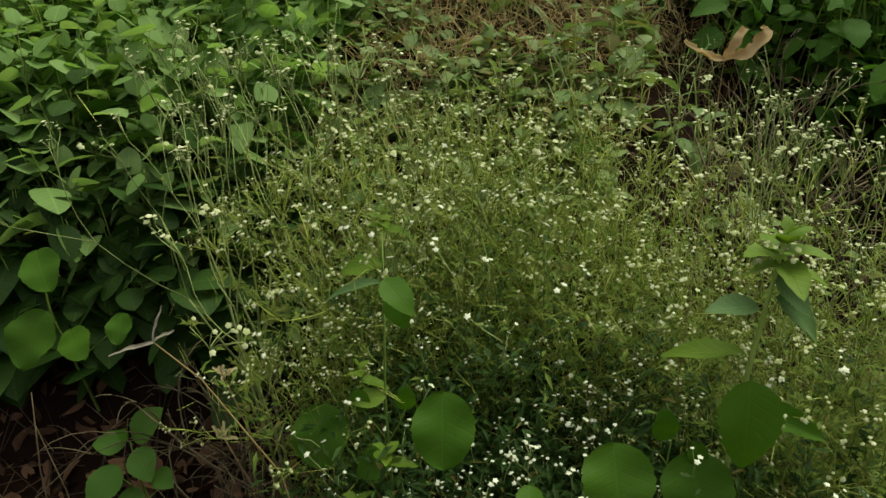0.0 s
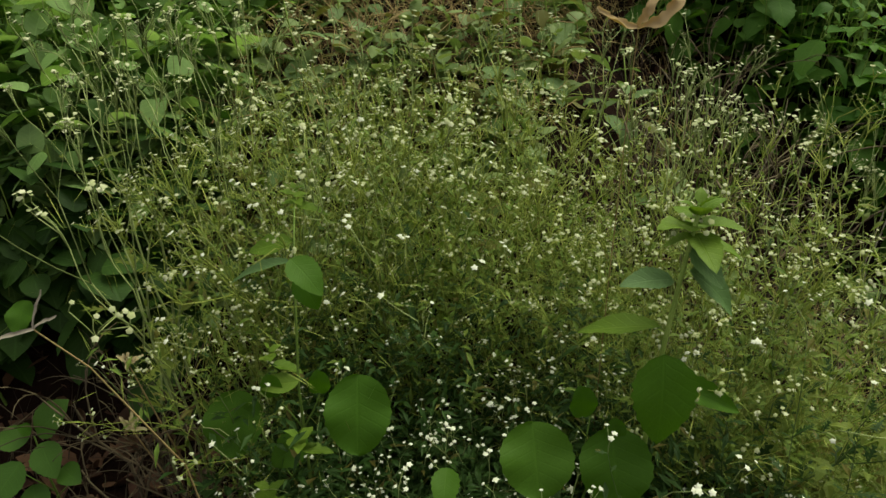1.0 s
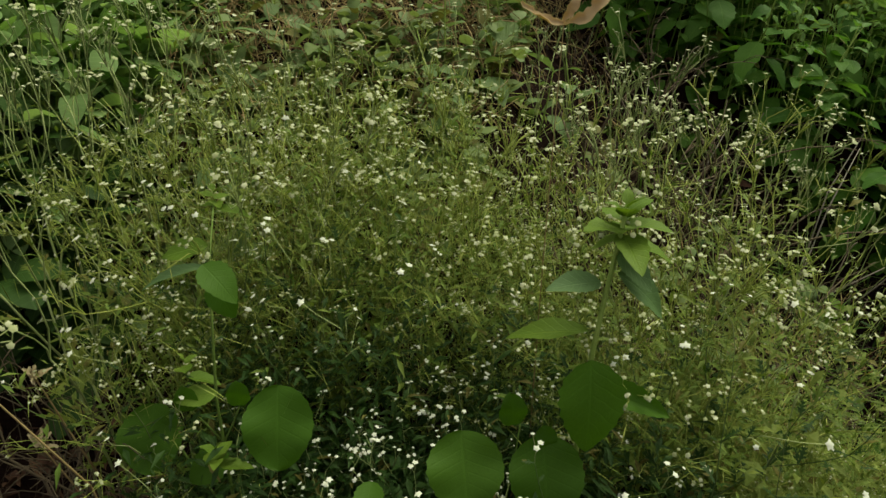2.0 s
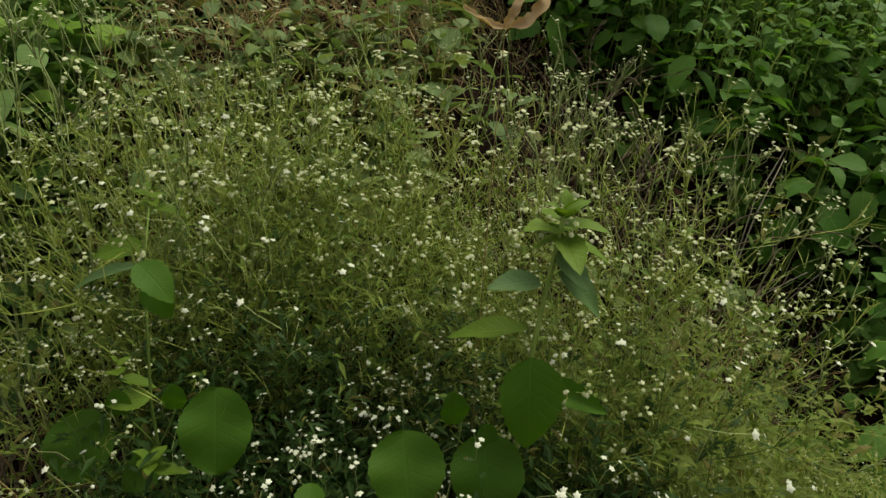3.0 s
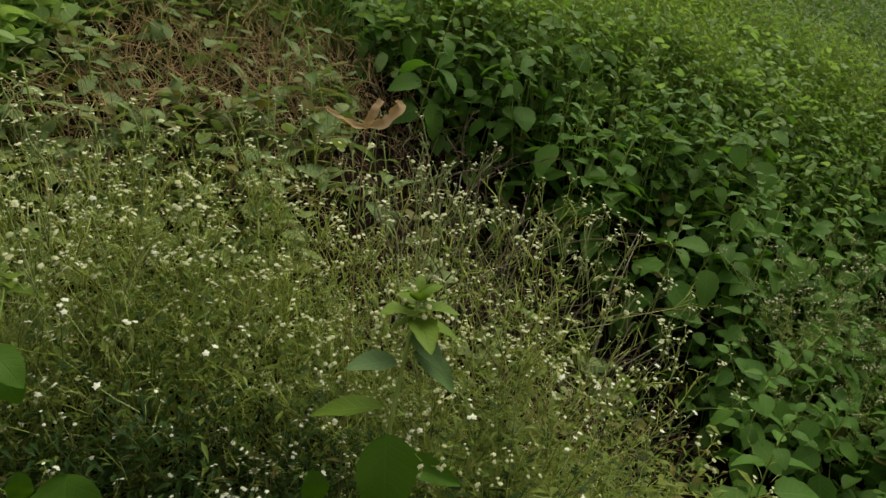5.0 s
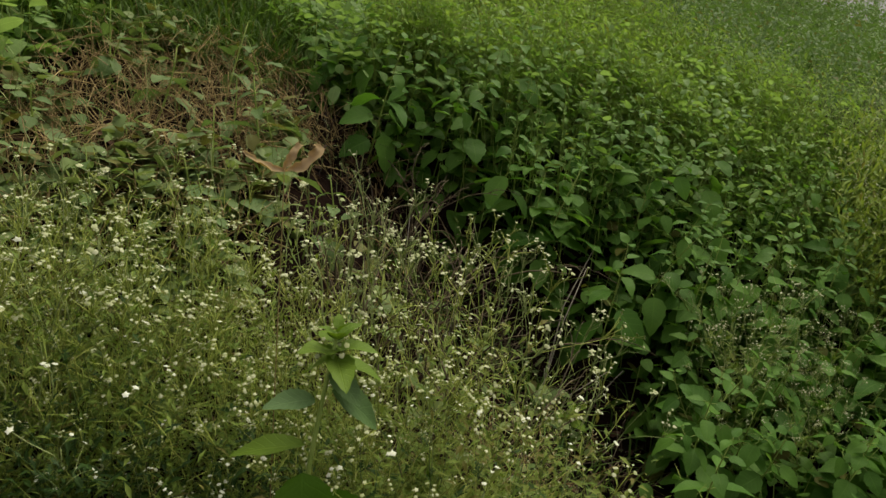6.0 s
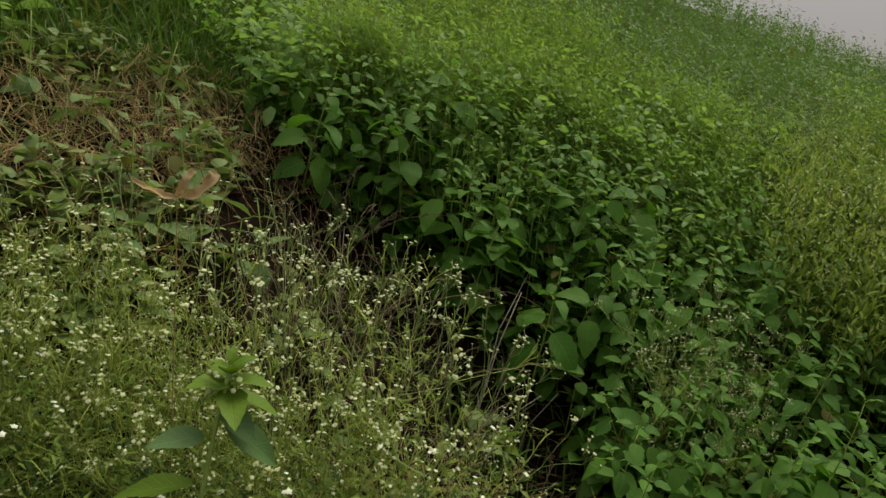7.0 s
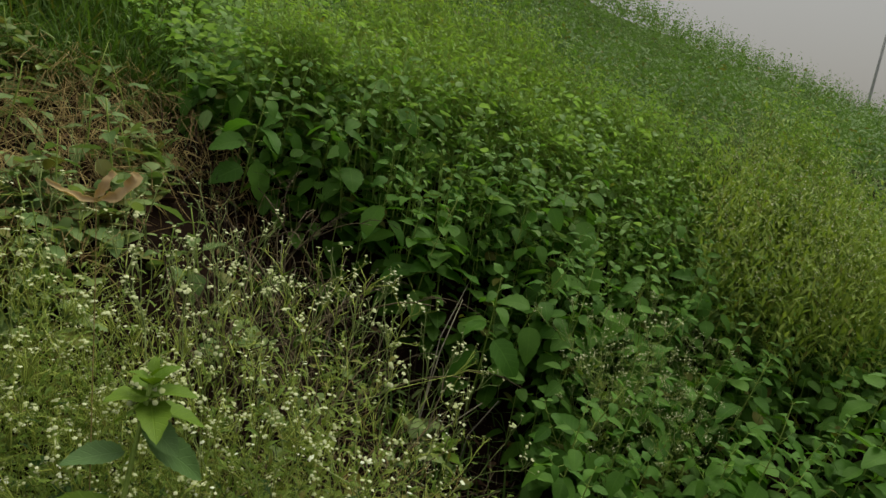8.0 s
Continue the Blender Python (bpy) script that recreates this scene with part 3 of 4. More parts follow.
def broad_weed(seed, height, nodes, leaf, label, meshes=LEAVES, lean=0.1, sides=0, first=0.12, group="broad-leaved weeds"):
    """An upright weed: a bent stem, pairs of stalked leaves crosswise up it, small ones at the tip."""
    r = random.Random(seed)
    root = thing("broadleaf_weed", Matrix.Identity(4), label, "weed", group)
    stem = Geo()

    def shoot(p, d, length, radius, count, size):
        end = p + d * length
        line = bezier(p, p + d * length * 0.5 + Vector((r.uniform(-1, 1), r.uniform(-1, 1), 0)) * lean * length, end, 6)
        stem.tube(line, [radius * (1 - 0.6 * i / 6) for i in range(7)], 5)
        turn = r.uniform(0, 3.14)
        for i in range(count):
            v = first + (1 - first) * (i + 1) / count
            k = min(5, int(v * 6))
            q = line[k].lerp(line[k + 1], v * 6 - k)
            s = size * (0.75 + 0.5 * math.sin(math.pi * min(1, v * 1.1))) * (1 - 0.5 * max(0, v - 0.55) / 0.45)
            turn += math.pi / 2 + r.uniform(-0.3, 0.3)
            for side in (0, math.pi):
                if r.random() < 0.08 and v < 0.8:
                    continue
                a = turn + side + r.uniform(-0.3, 0.3)
                rise = (0.1 + 0.75 * v ** 2) + r.uniform(-0.35, 0.25)
                stalk = s * r.uniform(0.2, 0.4)
                way = Vector((-math.sin(a) * math.cos(rise), math.cos(a) * math.cos(rise), math.sin(rise)))
                stem.tube([q, q + way * stalk * 0.5 + Vector((0, 0, 0.1 * stalk)), q + way * stalk], [0.0014, 0.0012, 0.001], 3)
                m = Matrix.Translation(q + way * stalk) @ Matrix.Rotation(a, 4, "Z") @ Matrix.Rotation(rise - r.uniform(0.2, 0.75), 4, "X") @ Matrix.Rotation(r.uniform(-0.35, 0.35), 4, "Y") @ Matrix.Scale(s * r.uniform(0.8, 1.15), 4)
                part("leaf", meshes[r.randrange(len(meshes))], root, "", m)
        return line

    line = shoot(Vector((0, 0, 0)), Vector((r.uniform(-0.08, 0.08), r.uniform(-0.08, 0.08), 1)), height, 0.0035, nodes, leaf)
    for k in range(sides):
        a = r.uniform(0, 6.28)
        shoot(line[r.randint(1, 3)], Vector((math.cos(a) * 0.7, math.sin(a) * 0.7, 0.75)), height * r.uniform(0.3, 0.5), 0.002, max(2, nodes // 2), leaf * 0.8)
    part("stem", stem.mesh("weed_stem", STEM), root)
    return root


def weed_poses(spots, seed, scale=(0.8, 1.2), tilt=8, forward=0):
    r = random.Random(seed)
    return [pose(x, y, gz(x, y) - 0.015, r.uniform(-tilt, tilt) + forward, r.uniform(-tilt, tilt), 0) @ Matrix.Rotation(r.uniform(0, 6.28), 4, "Z") @ Matrix.Scale(r.uniform(*scale), 4) for x, y in spots]


def in_gold(x, y):
    """The yellow-green flowering patch on the bank."""
    return ((x - 3.7) / 0.75) ** 2 + ((y - 1.95) / 0.36) ** 2 < 1


def in_gap(x, y):
    """The bare dark strip between bush and bank."""
    return (x > 0.3 + 0.45 * (y - 1.5)) & (y < 2.5) & (np.abs(np.sin(77.1 * x + 43.3 * y)) > 0.16)


def on_bank(x, y):
    """Where the broad-leaved plants of the bank stand: along its edge, and low down."""
    return x > bank_front(y) and (y < 3.32 - 0.36 * x or y < 1.9) and not in_gold(x, y)


bank_models = [broad_weed(40 + k, h, n, l, "leafy green weed with toothed oval leaves on the bank", sides=s) for k, (h, n, l, s) in enumerate(((0.5, 8, 0.1, 0), (0.56, 8, 0.092, 1), (0.42, 7, 0.104, 0), (0.6, 9, 0.088, 1), (0.48, 8, 0.098, 0)))]
plant_out(bank_models, weed_poses(jitter(0.7, 4.2, 0.9, 3.3, 0.178, 3, lambda x, y: on_bank(x, y) and (y > 1.5 or math.sin(47 * x + 71 * y) > 0.15)), 8, scale=(0.8, 1.15), tilt=10, forward=14), 9)

left_models = [broad_weed(60 + k, h, n, l, "leafy green weed with broad soft leaves on the bank", SOFT_LEAVES, sides=s) for k, (h, n, l, s) in enumerate(((0.5, 7, 0.095, 0), (0.56, 8, 0.085, 1), (0.42, 6, 0.1, 0)))]
plant_out(left_models, weed_poses(jitter(-2.0, 0.2, 1.5, 3.0, 0.21, 4, lambda x, y: x < -0.52 + 0.3 * (y - 1.5) and x > -0.75 - 0.6 * y and y > 1.6), 10, scale=(0.55, 0.85)), 11)

pale_models = [broad_weed(70 + k, h, n, l, "small dusty pale green weed among dead stalks", PALE_LEAVES, first=0.3, group="small pale weeds") for k, (h, n, l) in enumerate(((0.16, 3, 0.075), (0.22, 4, 0.065), (0.12, 3, 0.08), (0.27, 5, 0.058)))]
plant_out(pale_models, weed_poses(jitter(-0.6, 1.15, 1.5, 3.0, 0.12, 14, lambda x, y: x > -0.45 + 0.3 * (y - 1.35) and x < bank_front(y) and not in_gap(x, y) and (y < 2.0 or (math.sin(31 * x + 17 * y) > 0.5))), 12, tilt=16), 13)


# ---------------------------------------------------------------- masses of small leaves
def leaf_cloud(name, material, x, y, height, leaf, label, category, per=10, seed=1, narrow=0.5, upright=0.3, low=0.25, droop=0.22, fine=False, tilt=0.0, stalk=None):
    """Many short leafy shoots in one mesh, each a handful of small folded leaves round an upright line. fine: rounder leaves in
    crossed pairs. tilt: how far the leaves turn their faces down the slope. stalk: the material of the shoots' stems."""
    g = np.random.default_rng(seed)
    n = len(x) * per
    base = np.repeat(np.stack([x, y, ground_z(x, y)], 1), per, 0)
    h = np.repeat(g.uniform(0.6, 1.15, len(x)) * height, per)
    lean = np.repeat(g.normal(0, 0.14, (len(x), 2)), per, 0)
    step = np.linspace(low, 1.0, per)
    if fine:
        step = np.repeat(np.linspace(low, 1.0, (per + 1) // 2), 2)[:per]
    v = np.tile(step, len(x)) + g.uniform(-0.05, 0.05, n)
    c = base + np.stack([lean[:, 0] * v * h, lean[:, 1] * v * h, v * h], 1)
    a = g.uniform(0, 2 * np.pi, n)
    if fine:
        k = np.tile(np.arange(per), len(x))
        a = np.repeat(g.uniform(0, 2 * np.pi, len(x)), per) + (k // 2) * np.pi / 2 + (k % 2) * np.pi + g.normal(0, 0.3, n)
    rise = g.normal(upright, 0.34 if fine else 0.4, n) + tilt * np.sin(a) + (0.35 * (v - 0.6) if fine else 0)
    size = leaf * g.uniform(0.55, 1.3, n) * (1.25 - 0.6 * v)
    way = np.stack([np.cos(a) * np.cos(rise), np.sin(a) * np.cos(rise), np.sin(rise)], 1)
    side = np.stack([-np.sin(a), np.cos(a), g.normal(0, 0.22, n) - tilt * np.cos(a)], 1)
    side /= np.linalg.norm(side, axis=1)[:, None]
    start = c + way * (size * 0.25)[:, None]
    cup = g.uniform(-0.16, 0.2, n)

    def rib(t):
        p = start + way * (size * t)[:, None]
        p[:, 2] += size * (0.12 * t - (droop + 0.12) * t * t)
        return p

    def rim(t, wide, s):
        p = rib(t) + side * (s * wide * size * narrow / 2)[:, None]
        p[:, 2] += size * narrow * (cup if fine else 0.14) * wide
        return p
    if fine:
        rows = [start]
        uv = [(0.5, 0.0)]
        for t, wide in ((0.04, 0.56), (0.14, 0.93), (0.3, 1.0), (0.5, 0.96), (0.7, 0.78), (0.88, 0.43)):
            rows += [rim(t, wide, 1), rib(t), rim(t, wide, -1)]
            uv += [(0.5 + 0.5 * wide, t), (0.5, t), (0.5 - 0.5 * wide, t)]
        rows.append(rib(1.0))
        uv.append((0.5, 1.0))
        tris = [[0, 2, 1], [0, 3, 2], [16, 17, 19], [17, 18, 19]]
        for k in (1, 4, 7, 10, 13):
            tris += [[k, k + 1, k + 4], [k, k + 4, k + 3], [k + 1, k + 2, k + 5], [k + 1, k + 5, k + 4]]
    else:
        rows = [start, rim(0.42, 1.0, 1), rib(0.42), rim(0.42, 1.0, -1), rib(1.0)]
        tris = [[0, 2, 1], [0, 3, 2], [2, 4, 1], [3, 4, 2]]
        uv = [(0.5, 0.0), (1.0, 0.42), (0.5, 0.42), (0.0, 0.42), (0.5, 1.0)]
    verts = np.stack(rows, 1).reshape(-1, 3)
    faces = (np.array(tris)[None] + len(rows) * np.arange(n)[:, None, None]).ravel()
    uvs = np.tile(np.array(uv, dtype=np.float32)[np.array(tris).ravel()].ravel(), n)
    count = leaves = len(tris) * n
    if stalk:
        foot, lift = base[::per], h[::per]
        top = foot + np.stack([lean[::per, 0] * lift, lean[::per, 1] * lift, lift], 1)
        rings = [p + w * np.array([math.cos(2.1 * k), math.sin(2.1 * k), 0]) for p, w in ((foot, 0.0028), (top, 0.0012)) for k in range(3)]
        quads = np.array([[0, 1, 4], [0, 4, 3], [1, 2, 5], [1, 5, 4], [2, 0, 3], [2, 3, 5]])
        faces = np.concatenate([faces, (quads[None] + 6 * np.arange(len(x))[:, None, None]).ravel() + len(verts)])
        verts = np.concatenate([verts, np.stack(rings, 1).reshape(-1, 3)])
        count += 6 * len(x)
        uvs = np.concatenate([uvs, np.full(6 * 6 * len(x), 0.5, dtype=np.float32)])
    me = bpy.data.meshes.new(name)
    me.vertices.add(len(verts))
    me.vertices.foreach_set("co", verts.ravel().astype(np.float32))
    me.loops.add(3 * count)
    me.loops.foreach_set("vertex_index", faces.astype(np.int32))
    me.polygons.add(count)
    me.polygons.foreach_set("loop_start", np.arange(0, 3 * count, 3, dtype=np.int32))
    me.polygons.foreach_set("loop_total", np.full(count, 3, dtype=np.int32))
    me.polygons.foreach_set("use_smooth", np.full(count, fine, dtype=bool))
    me.update(calc_edges=True)
    me.uv_layers.new(name="UVMap").data.foreach_set("uv", uvs)
    me.materials.append(material)
    if stalk:
        me.materials.append(stalk)
        me.polygons.foreach_set("material_index", (np.arange(count) >= leaves).astype(np.int32))
    return tagged(new(name, me), label, category, kind="stuff")


def spread(count, x0, x1, y0, y1, seed, keep, power=1.0):
    g = np.random.default_rng(seed)
    x, y = g.uniform(x0, x1, count), y0 + (y1 - y0) * g.uniform(0, 1, count) ** power
    ok = keep(x, y)
    return x[ok], y[ok]


leaf_cloud("bank_undergrowth", LEAF_LOW, *spread(2500, 0.7, 5.5, 0.8, 3.2, 21, lambda x, y: (x > bank_front(y) + 0.05) & ((y > 1.5) | (np.sin(83 * x + 59 * y) > 0.7)) & (y < np.maximum(3.2 - 0.42 * x, 1.9))), 0.22, 0.085, "dense green undergrowth of small leaves on the bank", "weeds", per=8, seed=22, narrow=0.74, fine=True, tilt=0.3, upright=0.0, stalk=STEM)
leaf_cloud("left_undergrowth", LEAF_TIER, *spread(950, -2.8, 0.1, 1.54, 3.6, 23, lambda x, y: (x < -0.52 + 0.3 * (y - 1.5)) & (np.hypot(x + 0.7, y - 1.6) < 1.75 + 0.2 * np.sin(3 * x + 2 * y))), 0.3, 0.115, "dense green undergrowth of broad leaves", "weeds", per=6, seed=24, narrow=0.74, upright=0.0, low=0.4, droop=0.1, fine=True, tilt=0.5, stalk=STEM)
leaf_cloud("low_broad_leaves", LEAF_TIER, *spread(1600, -2.8, 0.1, 1.58, 3.6, 323, lambda x, y: (x < -0.52 + 0.3 * (y - 1.5)) & (np.hypot(x + 0.7, y - 1.6) < 1.75)), 0.12, 0.1, "low green leaves covering the bank", "weeds", per=4, seed=324, narrow=0.76, upright=0.05, low=0.6, droop=0.1, fine=True, tilt=0.6)
leaf_cloud("front_broad_leaves", LEAF_TIER, *spread(420, -2.2, -0.2, 1.56, 1.95, 423, lambda x, y: x < -0.52 + 0.3 * (y - 1.5)), 0.26, 0.1, "green leaves down the front of the bank", "weeds", per=6, seed=424, narrow=0.78, upright=-0.1, low=0.25, droop=0.1, fine=True, tilt=0.75, stalk=STEM)
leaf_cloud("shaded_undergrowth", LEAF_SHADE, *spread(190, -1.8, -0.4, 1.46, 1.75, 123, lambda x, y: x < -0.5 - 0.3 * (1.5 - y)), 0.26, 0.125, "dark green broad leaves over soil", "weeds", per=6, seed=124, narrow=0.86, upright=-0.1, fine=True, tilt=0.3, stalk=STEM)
leaf_cloud("left_fine_weeds", LEAF_TIER, *spread(520, -2.4, 0.1, 1.75, 3.2, 223, lambda x, y: (x < -0.52 + 0.3 * (y - 1.5)) & (np.hypot(x + 0.7, y - 1.6) < 1.6)), 0.37, 0.055, "small green leaves among broad ones", "weeds", per=6, seed=224, narrow=0.6, upright=0.15, low=0.55, fine=True, tilt=0.1, stalk=STEM)
bush_x, bush_y = spread(3000, -0.5, 1.2, 0.5, 1.6, 25, in_bush)
bush_tall = np.array([max(0.2, canopy_z(a, b) - gz(a, b)) for a, b in zip(bush_x, bush_y)]) * 0.92
bush_tall[(bush_x > 0.5) & (bush_y > 1.42 - 0.4 * bush_x)] *= 0.5
back = bush_y > front_edge(bush_x)
leaf_cloud("bush_undergrowth", LEAF_FINE, bush_x[back][:1300], bush_y[back][:1300], bush_tall[back][:1300] * 0.95, 0.034, "narrow yellow-green leaves between flower stalks", "weeds", per=12, seed=26, narrow=0.24, upright=0.6, low=0.35)
leaf_cloud("bush_stalks", TWIG, bush_x[back], bush_y[back], bush_tall[back] * 0.98, 0.075, "fine yellow-green stalks of a dense bush", "stalks", per=9, seed=29, narrow=0.022, upright=0.75, low=0.45, droop=-0.05)
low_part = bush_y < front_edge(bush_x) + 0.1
leaf_cloud("front_undergrowth", LEAF_FRONT_SHADE, bush_x[low_part], bush_y[low_part], bush_tall[low_part] * 0.68, 0.046, "narrow leaves below the flowers, their green darkened as shade", "weeds", per=20, seed=36, narrow=0.26, upright=0.3, low=0.25)
side = back & (bush_x > 0.6 + 0.3 * np.maximum(0, bush_y - 0.9))
leaf_cloud("side_undergrowth", LEAF_OLIVE, bush_x[side][:700], bush_y[side][:700], bush_tall[side][:700] * 0.9, 0.042, "small olive-green leaves on sprawling stalks", "weeds", per=9, seed=39, narrow=0.36, upright=0.3, low=0.4)
leaf_cloud("dusty_undergrowth", LEAF_LOW_PALE, *spread(1400, -0.6, 1.8, 1.5, 3.0, 27, lambda x, y: (x > -0.6 + 0.35 * (y - 1.35)) & (x < bank_front(y)) & ~in_gap(x, y) & ((y < 2.05) | (np.sin(7 * x + 3) * np.sin(6 * y) > 0.5))), 0.15, 0.08, "low pale green weeds between dead stalks", "weeds", per=6, seed=28, narrow=0.66, fine=True)
stand_x, stand_y = spread(420, -0.6, 1.2, 1.5, 2.6, 127, lambda x, y: (x > -0.5 + 0.35 * (y - 1.35)) & (x < bank_front(y)) & ~in_gap(x, y))
leaf_cloud("standing_stalks", STALK_PALE, stand_x, stand_y, 0.27, 0.1, "thin pale stalks standing among low weeds", "stalks", per=5, seed=128, narrow=0.02, upright=1.1, low=0.15, droop=0.0)


def clump(x, y):
    """How tall the hillside's growth stands: it varies from clump to clump."""
    return 0.8 + 0.22 * np.sin(2.1 * x + 0.7 * np.sin(1.7 * y)) * np.sin(2.6 * y + 1.1) + 0.16 * np.sin(5.3 * x + 2.0) * np.sin(4.7 * y + np.sin(3.1 * x))


far_x, far_y = spread(13000, -6, 19, 2.3, 10.8, 2, lambda x, y: (x < 2.4 + 1.9 * y) & (x > -1.0 - 0.6 * y) & (y > 3.4 - 0.4 * np.clip(x, 0.5, 3.5)) & (x > 0.75 - 0.4 * (y - 3.0)), 1.2)
near = np.hypot(far_x - 0.3, far_y) < 5.3 + 0.4 * np.sin(1.9 * far_x)
leaf_cloud("hillside_weeds", LEAF_FAR, far_x[near], far_y[near], 0.5 * clump(far_x, far_y)[near], 0.055, "dense green weeds over the hillside", "weeds", per=12, seed=2, narrow=0.4, low=0.45, tilt=0.45)
leaf_cloud("distant_weeds", LEAF_DISTANT, far_x[~near], far_y[~near], 0.58 * (0.2 + clump(far_x, far_y)[~near]), 0.07, "green weeds along the hill crest, dulled for haze", "weeds", per=14, seed=6, tilt=0.55)
mid_x, mid_y = spread(9000, 1.3, 5.6, 1.4, 3.2, 61, lambda x, y: (y < 3.9 - 0.38 * x) & (x > bank_front(y) + 0.25) & (np.abs(np.sin(91.7 * x + 57.3 * y)) < np.clip((y + 0.36 * x - 2.72) / 0.75, 0, 1)))
leaf_cloud("bank_fine_weeds", LEAF_FAR, mid_x, mid_y, 0.5 * clump(mid_x, mid_y), 0.052, "fine pale green shoots among broad leaves on the bank", "weeds", per=8, seed=62, narrow=0.44, upright=0.25, low=0.55, tilt=0.45, stalk=STEM)
low_x, low_y = spread(7000, 0.5, 8, 1.9, 5.0, 4, lambda x, y: (y > 3.2 - 0.42 * np.clip(x, 0.5, 3.5)) & (x > 0.8) & (y < 2.8 + 0.75 * x) & (np.hypot(x - 0.3, y) < 4.3))
leaf_cloud("hillside_undergrowth", LEAF_TIER, low_x, low_y, 0.4, 0.07, "broad green leaves low on the hillside", "weeds", per=6, seed=5, narrow=0.66, fine=True, tilt=0.4)
lime_x, lime_y = spread(32000, 0.9, 9, 1.7, 5.5, 3, lambda x, y: (np.sin(x * 1.3 + y) + np.sin(y * 2.1 + x) + 0.8 * np.sin(4 * x + 3 * y) > -0.9 - 1.2 * (x > 2.4)) & (y > 3.25 - 0.28 * x) & (x > 1.1) & (y < 2.4 + 0.75 * x) & (np.hypot(x - 0.3, y) < 4.8 + 0.5 * np.sin(2.3 * x + y)))
leaf_cloud("yellow_green_weeds", LEAF_FAR_LIME, lime_x, lime_y, 0.62 * clump(lime_x, lime_y), 0.058, "yellow-green feathery weeds on the hillside", "weeds", per=12, seed=3, narrow=0.3, upright=0.4, low=0.5, tilt=0.4, stalk=STEM)


speck_x, speck_y = spread(5500, 1.1, 8, 1.8, 5.5, 7, lambda x, y: (y > 2.9 - 0.3 * x) & (y < 2.4 + 0.75 * x) & (np.sin(3 * x + y) + np.sin(2.3 * y - x) > -0.6) & (np.hypot(x - 0.3, y) < 5.2))
leaf_cloud("pale_seed_heads", LEAF_LOW_PALE, speck_x, speck_y, 0.74 * clump(speck_x, speck_y), 0.018, "pale seed heads over hillside weeds", "weeds", per=7, seed=8, narrow=0.5, upright=0.8, low=0.7)
gold_x, gold_y = spread(1900, 2.8, 4.8, 1.4, 2.9, 9, in_gold)
leaf_cloud("yellow_bush_stalks", LEAF_GOLD, gold_x, gold_y, 0.85, 0.06, "yellow-green stalks of a flowering bush on the bank", "stalks", per=14, seed=10, narrow=0.24, upright=0.8, low=0.35, droop=0.05)
leaf_cloud("pale_flower_heads", PETAL, gold_x[:900], gold_y[:900], 0.92, 0.014, "tiny pale flower heads over a yellow-green bush", "flowers", per=6, seed=11, narrow=0.9, upright=0.3, low=0.8)


# ---------------------------------------------------------------- grass, straw and dead leaves
def blade(geo, p, d, length, width, bend, r):
    """A grass blade: three tapering pieces that bow over."""
    side = Vector((-d.y, d.x, 0)).normalized() * width / 2
    pts = [p + Vector((0, 0, 1)) * length * v + d * bend * length * v * v - Vector((0, 0, 0.5 * bend * length * v ** 3)) for v in (0, 0.35, 0.7, 1)]
    geo.add([pts[0] - side, pts[0] + side, pts[1] - side, pts[1] + side, pts[2] - side * 0.7, pts[2] + side * 0.7, pts[3]], [(0, 1, 3, 2), (2, 3, 5, 4), (4, 5, 6)])


def grass_patch(name, spots, length, label, seed, material=GRASS, per=3):
    r = random.Random(seed)
    geo = Geo()
    for x, y in spots:
        for _ in range(per):
            a = r.uniform(0, 6.28)
            px, py = x + r.uniform(-0.03, 0.03), y + r.uniform(-0.03, 0.03)
            blade(geo, Vector((px, py, gz(px, py) - 0.01)), Vector((math.cos(a), math.sin(a), 0)), r.uniform(0.6, 1.2) * length, r.uniform(0.004, 0.009), r.uniform(0.2, 1.5), r)
    return tagged(new(name, geo.mesh(name, material)), label, "grass", kind="stuff")


grass_patch("tall_grass", jitter(-1.0, 1.25, 2.9, 4.4, 0.033, 31, lambda x, y: x < 0.8 + 0.25 * (y - 2.85) and x > -0.9), 0.28, "tall green grass at the top of the bank", 32)
grass_patch("grass_tufts", jitter(0.75, 1.5, 1.45, 2.3, 0.06, 33, lambda x, y: abs(x - bank_front(y) + 0.1) < 0.16), 0.3, "thin green grass at the foot of the bank", 34, per=2)
grass_patch("dry_grass", jitter(0.5, 1.6, 1.45, 2.7, 0.1, 35, lambda x, y: abs(x - bank_front(y) + 0.12) < 0.2), 0.3, "dead brown grass at the foot of the bank", 36, STRAW_SHADE, per=3)


def straw_bed(name, spots, seed, length, label, lift=0.06, material=STRAW):
    """Dead stalks lying crosswise."""
    r = random.Random(seed)
    geo = Geo()
    for x, y in spots:
        a, l, up = r.uniform(0, 6.28), r.uniform(0.4, 1.3) * length, r.gauss(0, 0.22)
        d = Vector((math.cos(a), math.sin(a), up))
        ex, ey = x + d.x * l, y + d.y * l
        p = Vector((x, y, gz(x, y) + r.uniform(0.002, lift)))
        q = Vector((ex, ey, max(gz(ex, ey) + 0.003, gz(ex, ey) + r.uniform(0.0, lift) + max(0, up) * l)))
        mid = p.lerp(q, 0.5) + Vector((r.uniform(-0.1, 0.1), r.uniform(-0.1, 0.1), r.uniform(0, 0.12))) * l
        w = r.uniform(0.0006, 0.0018)
        geo.tube(bezier(p, mid, q, 3), [w, w, w * 0.9, w * 0.6], 3)
    return tagged(new(name, geo.mesh(name, material)), label, "dead stalks", kind="stuff")


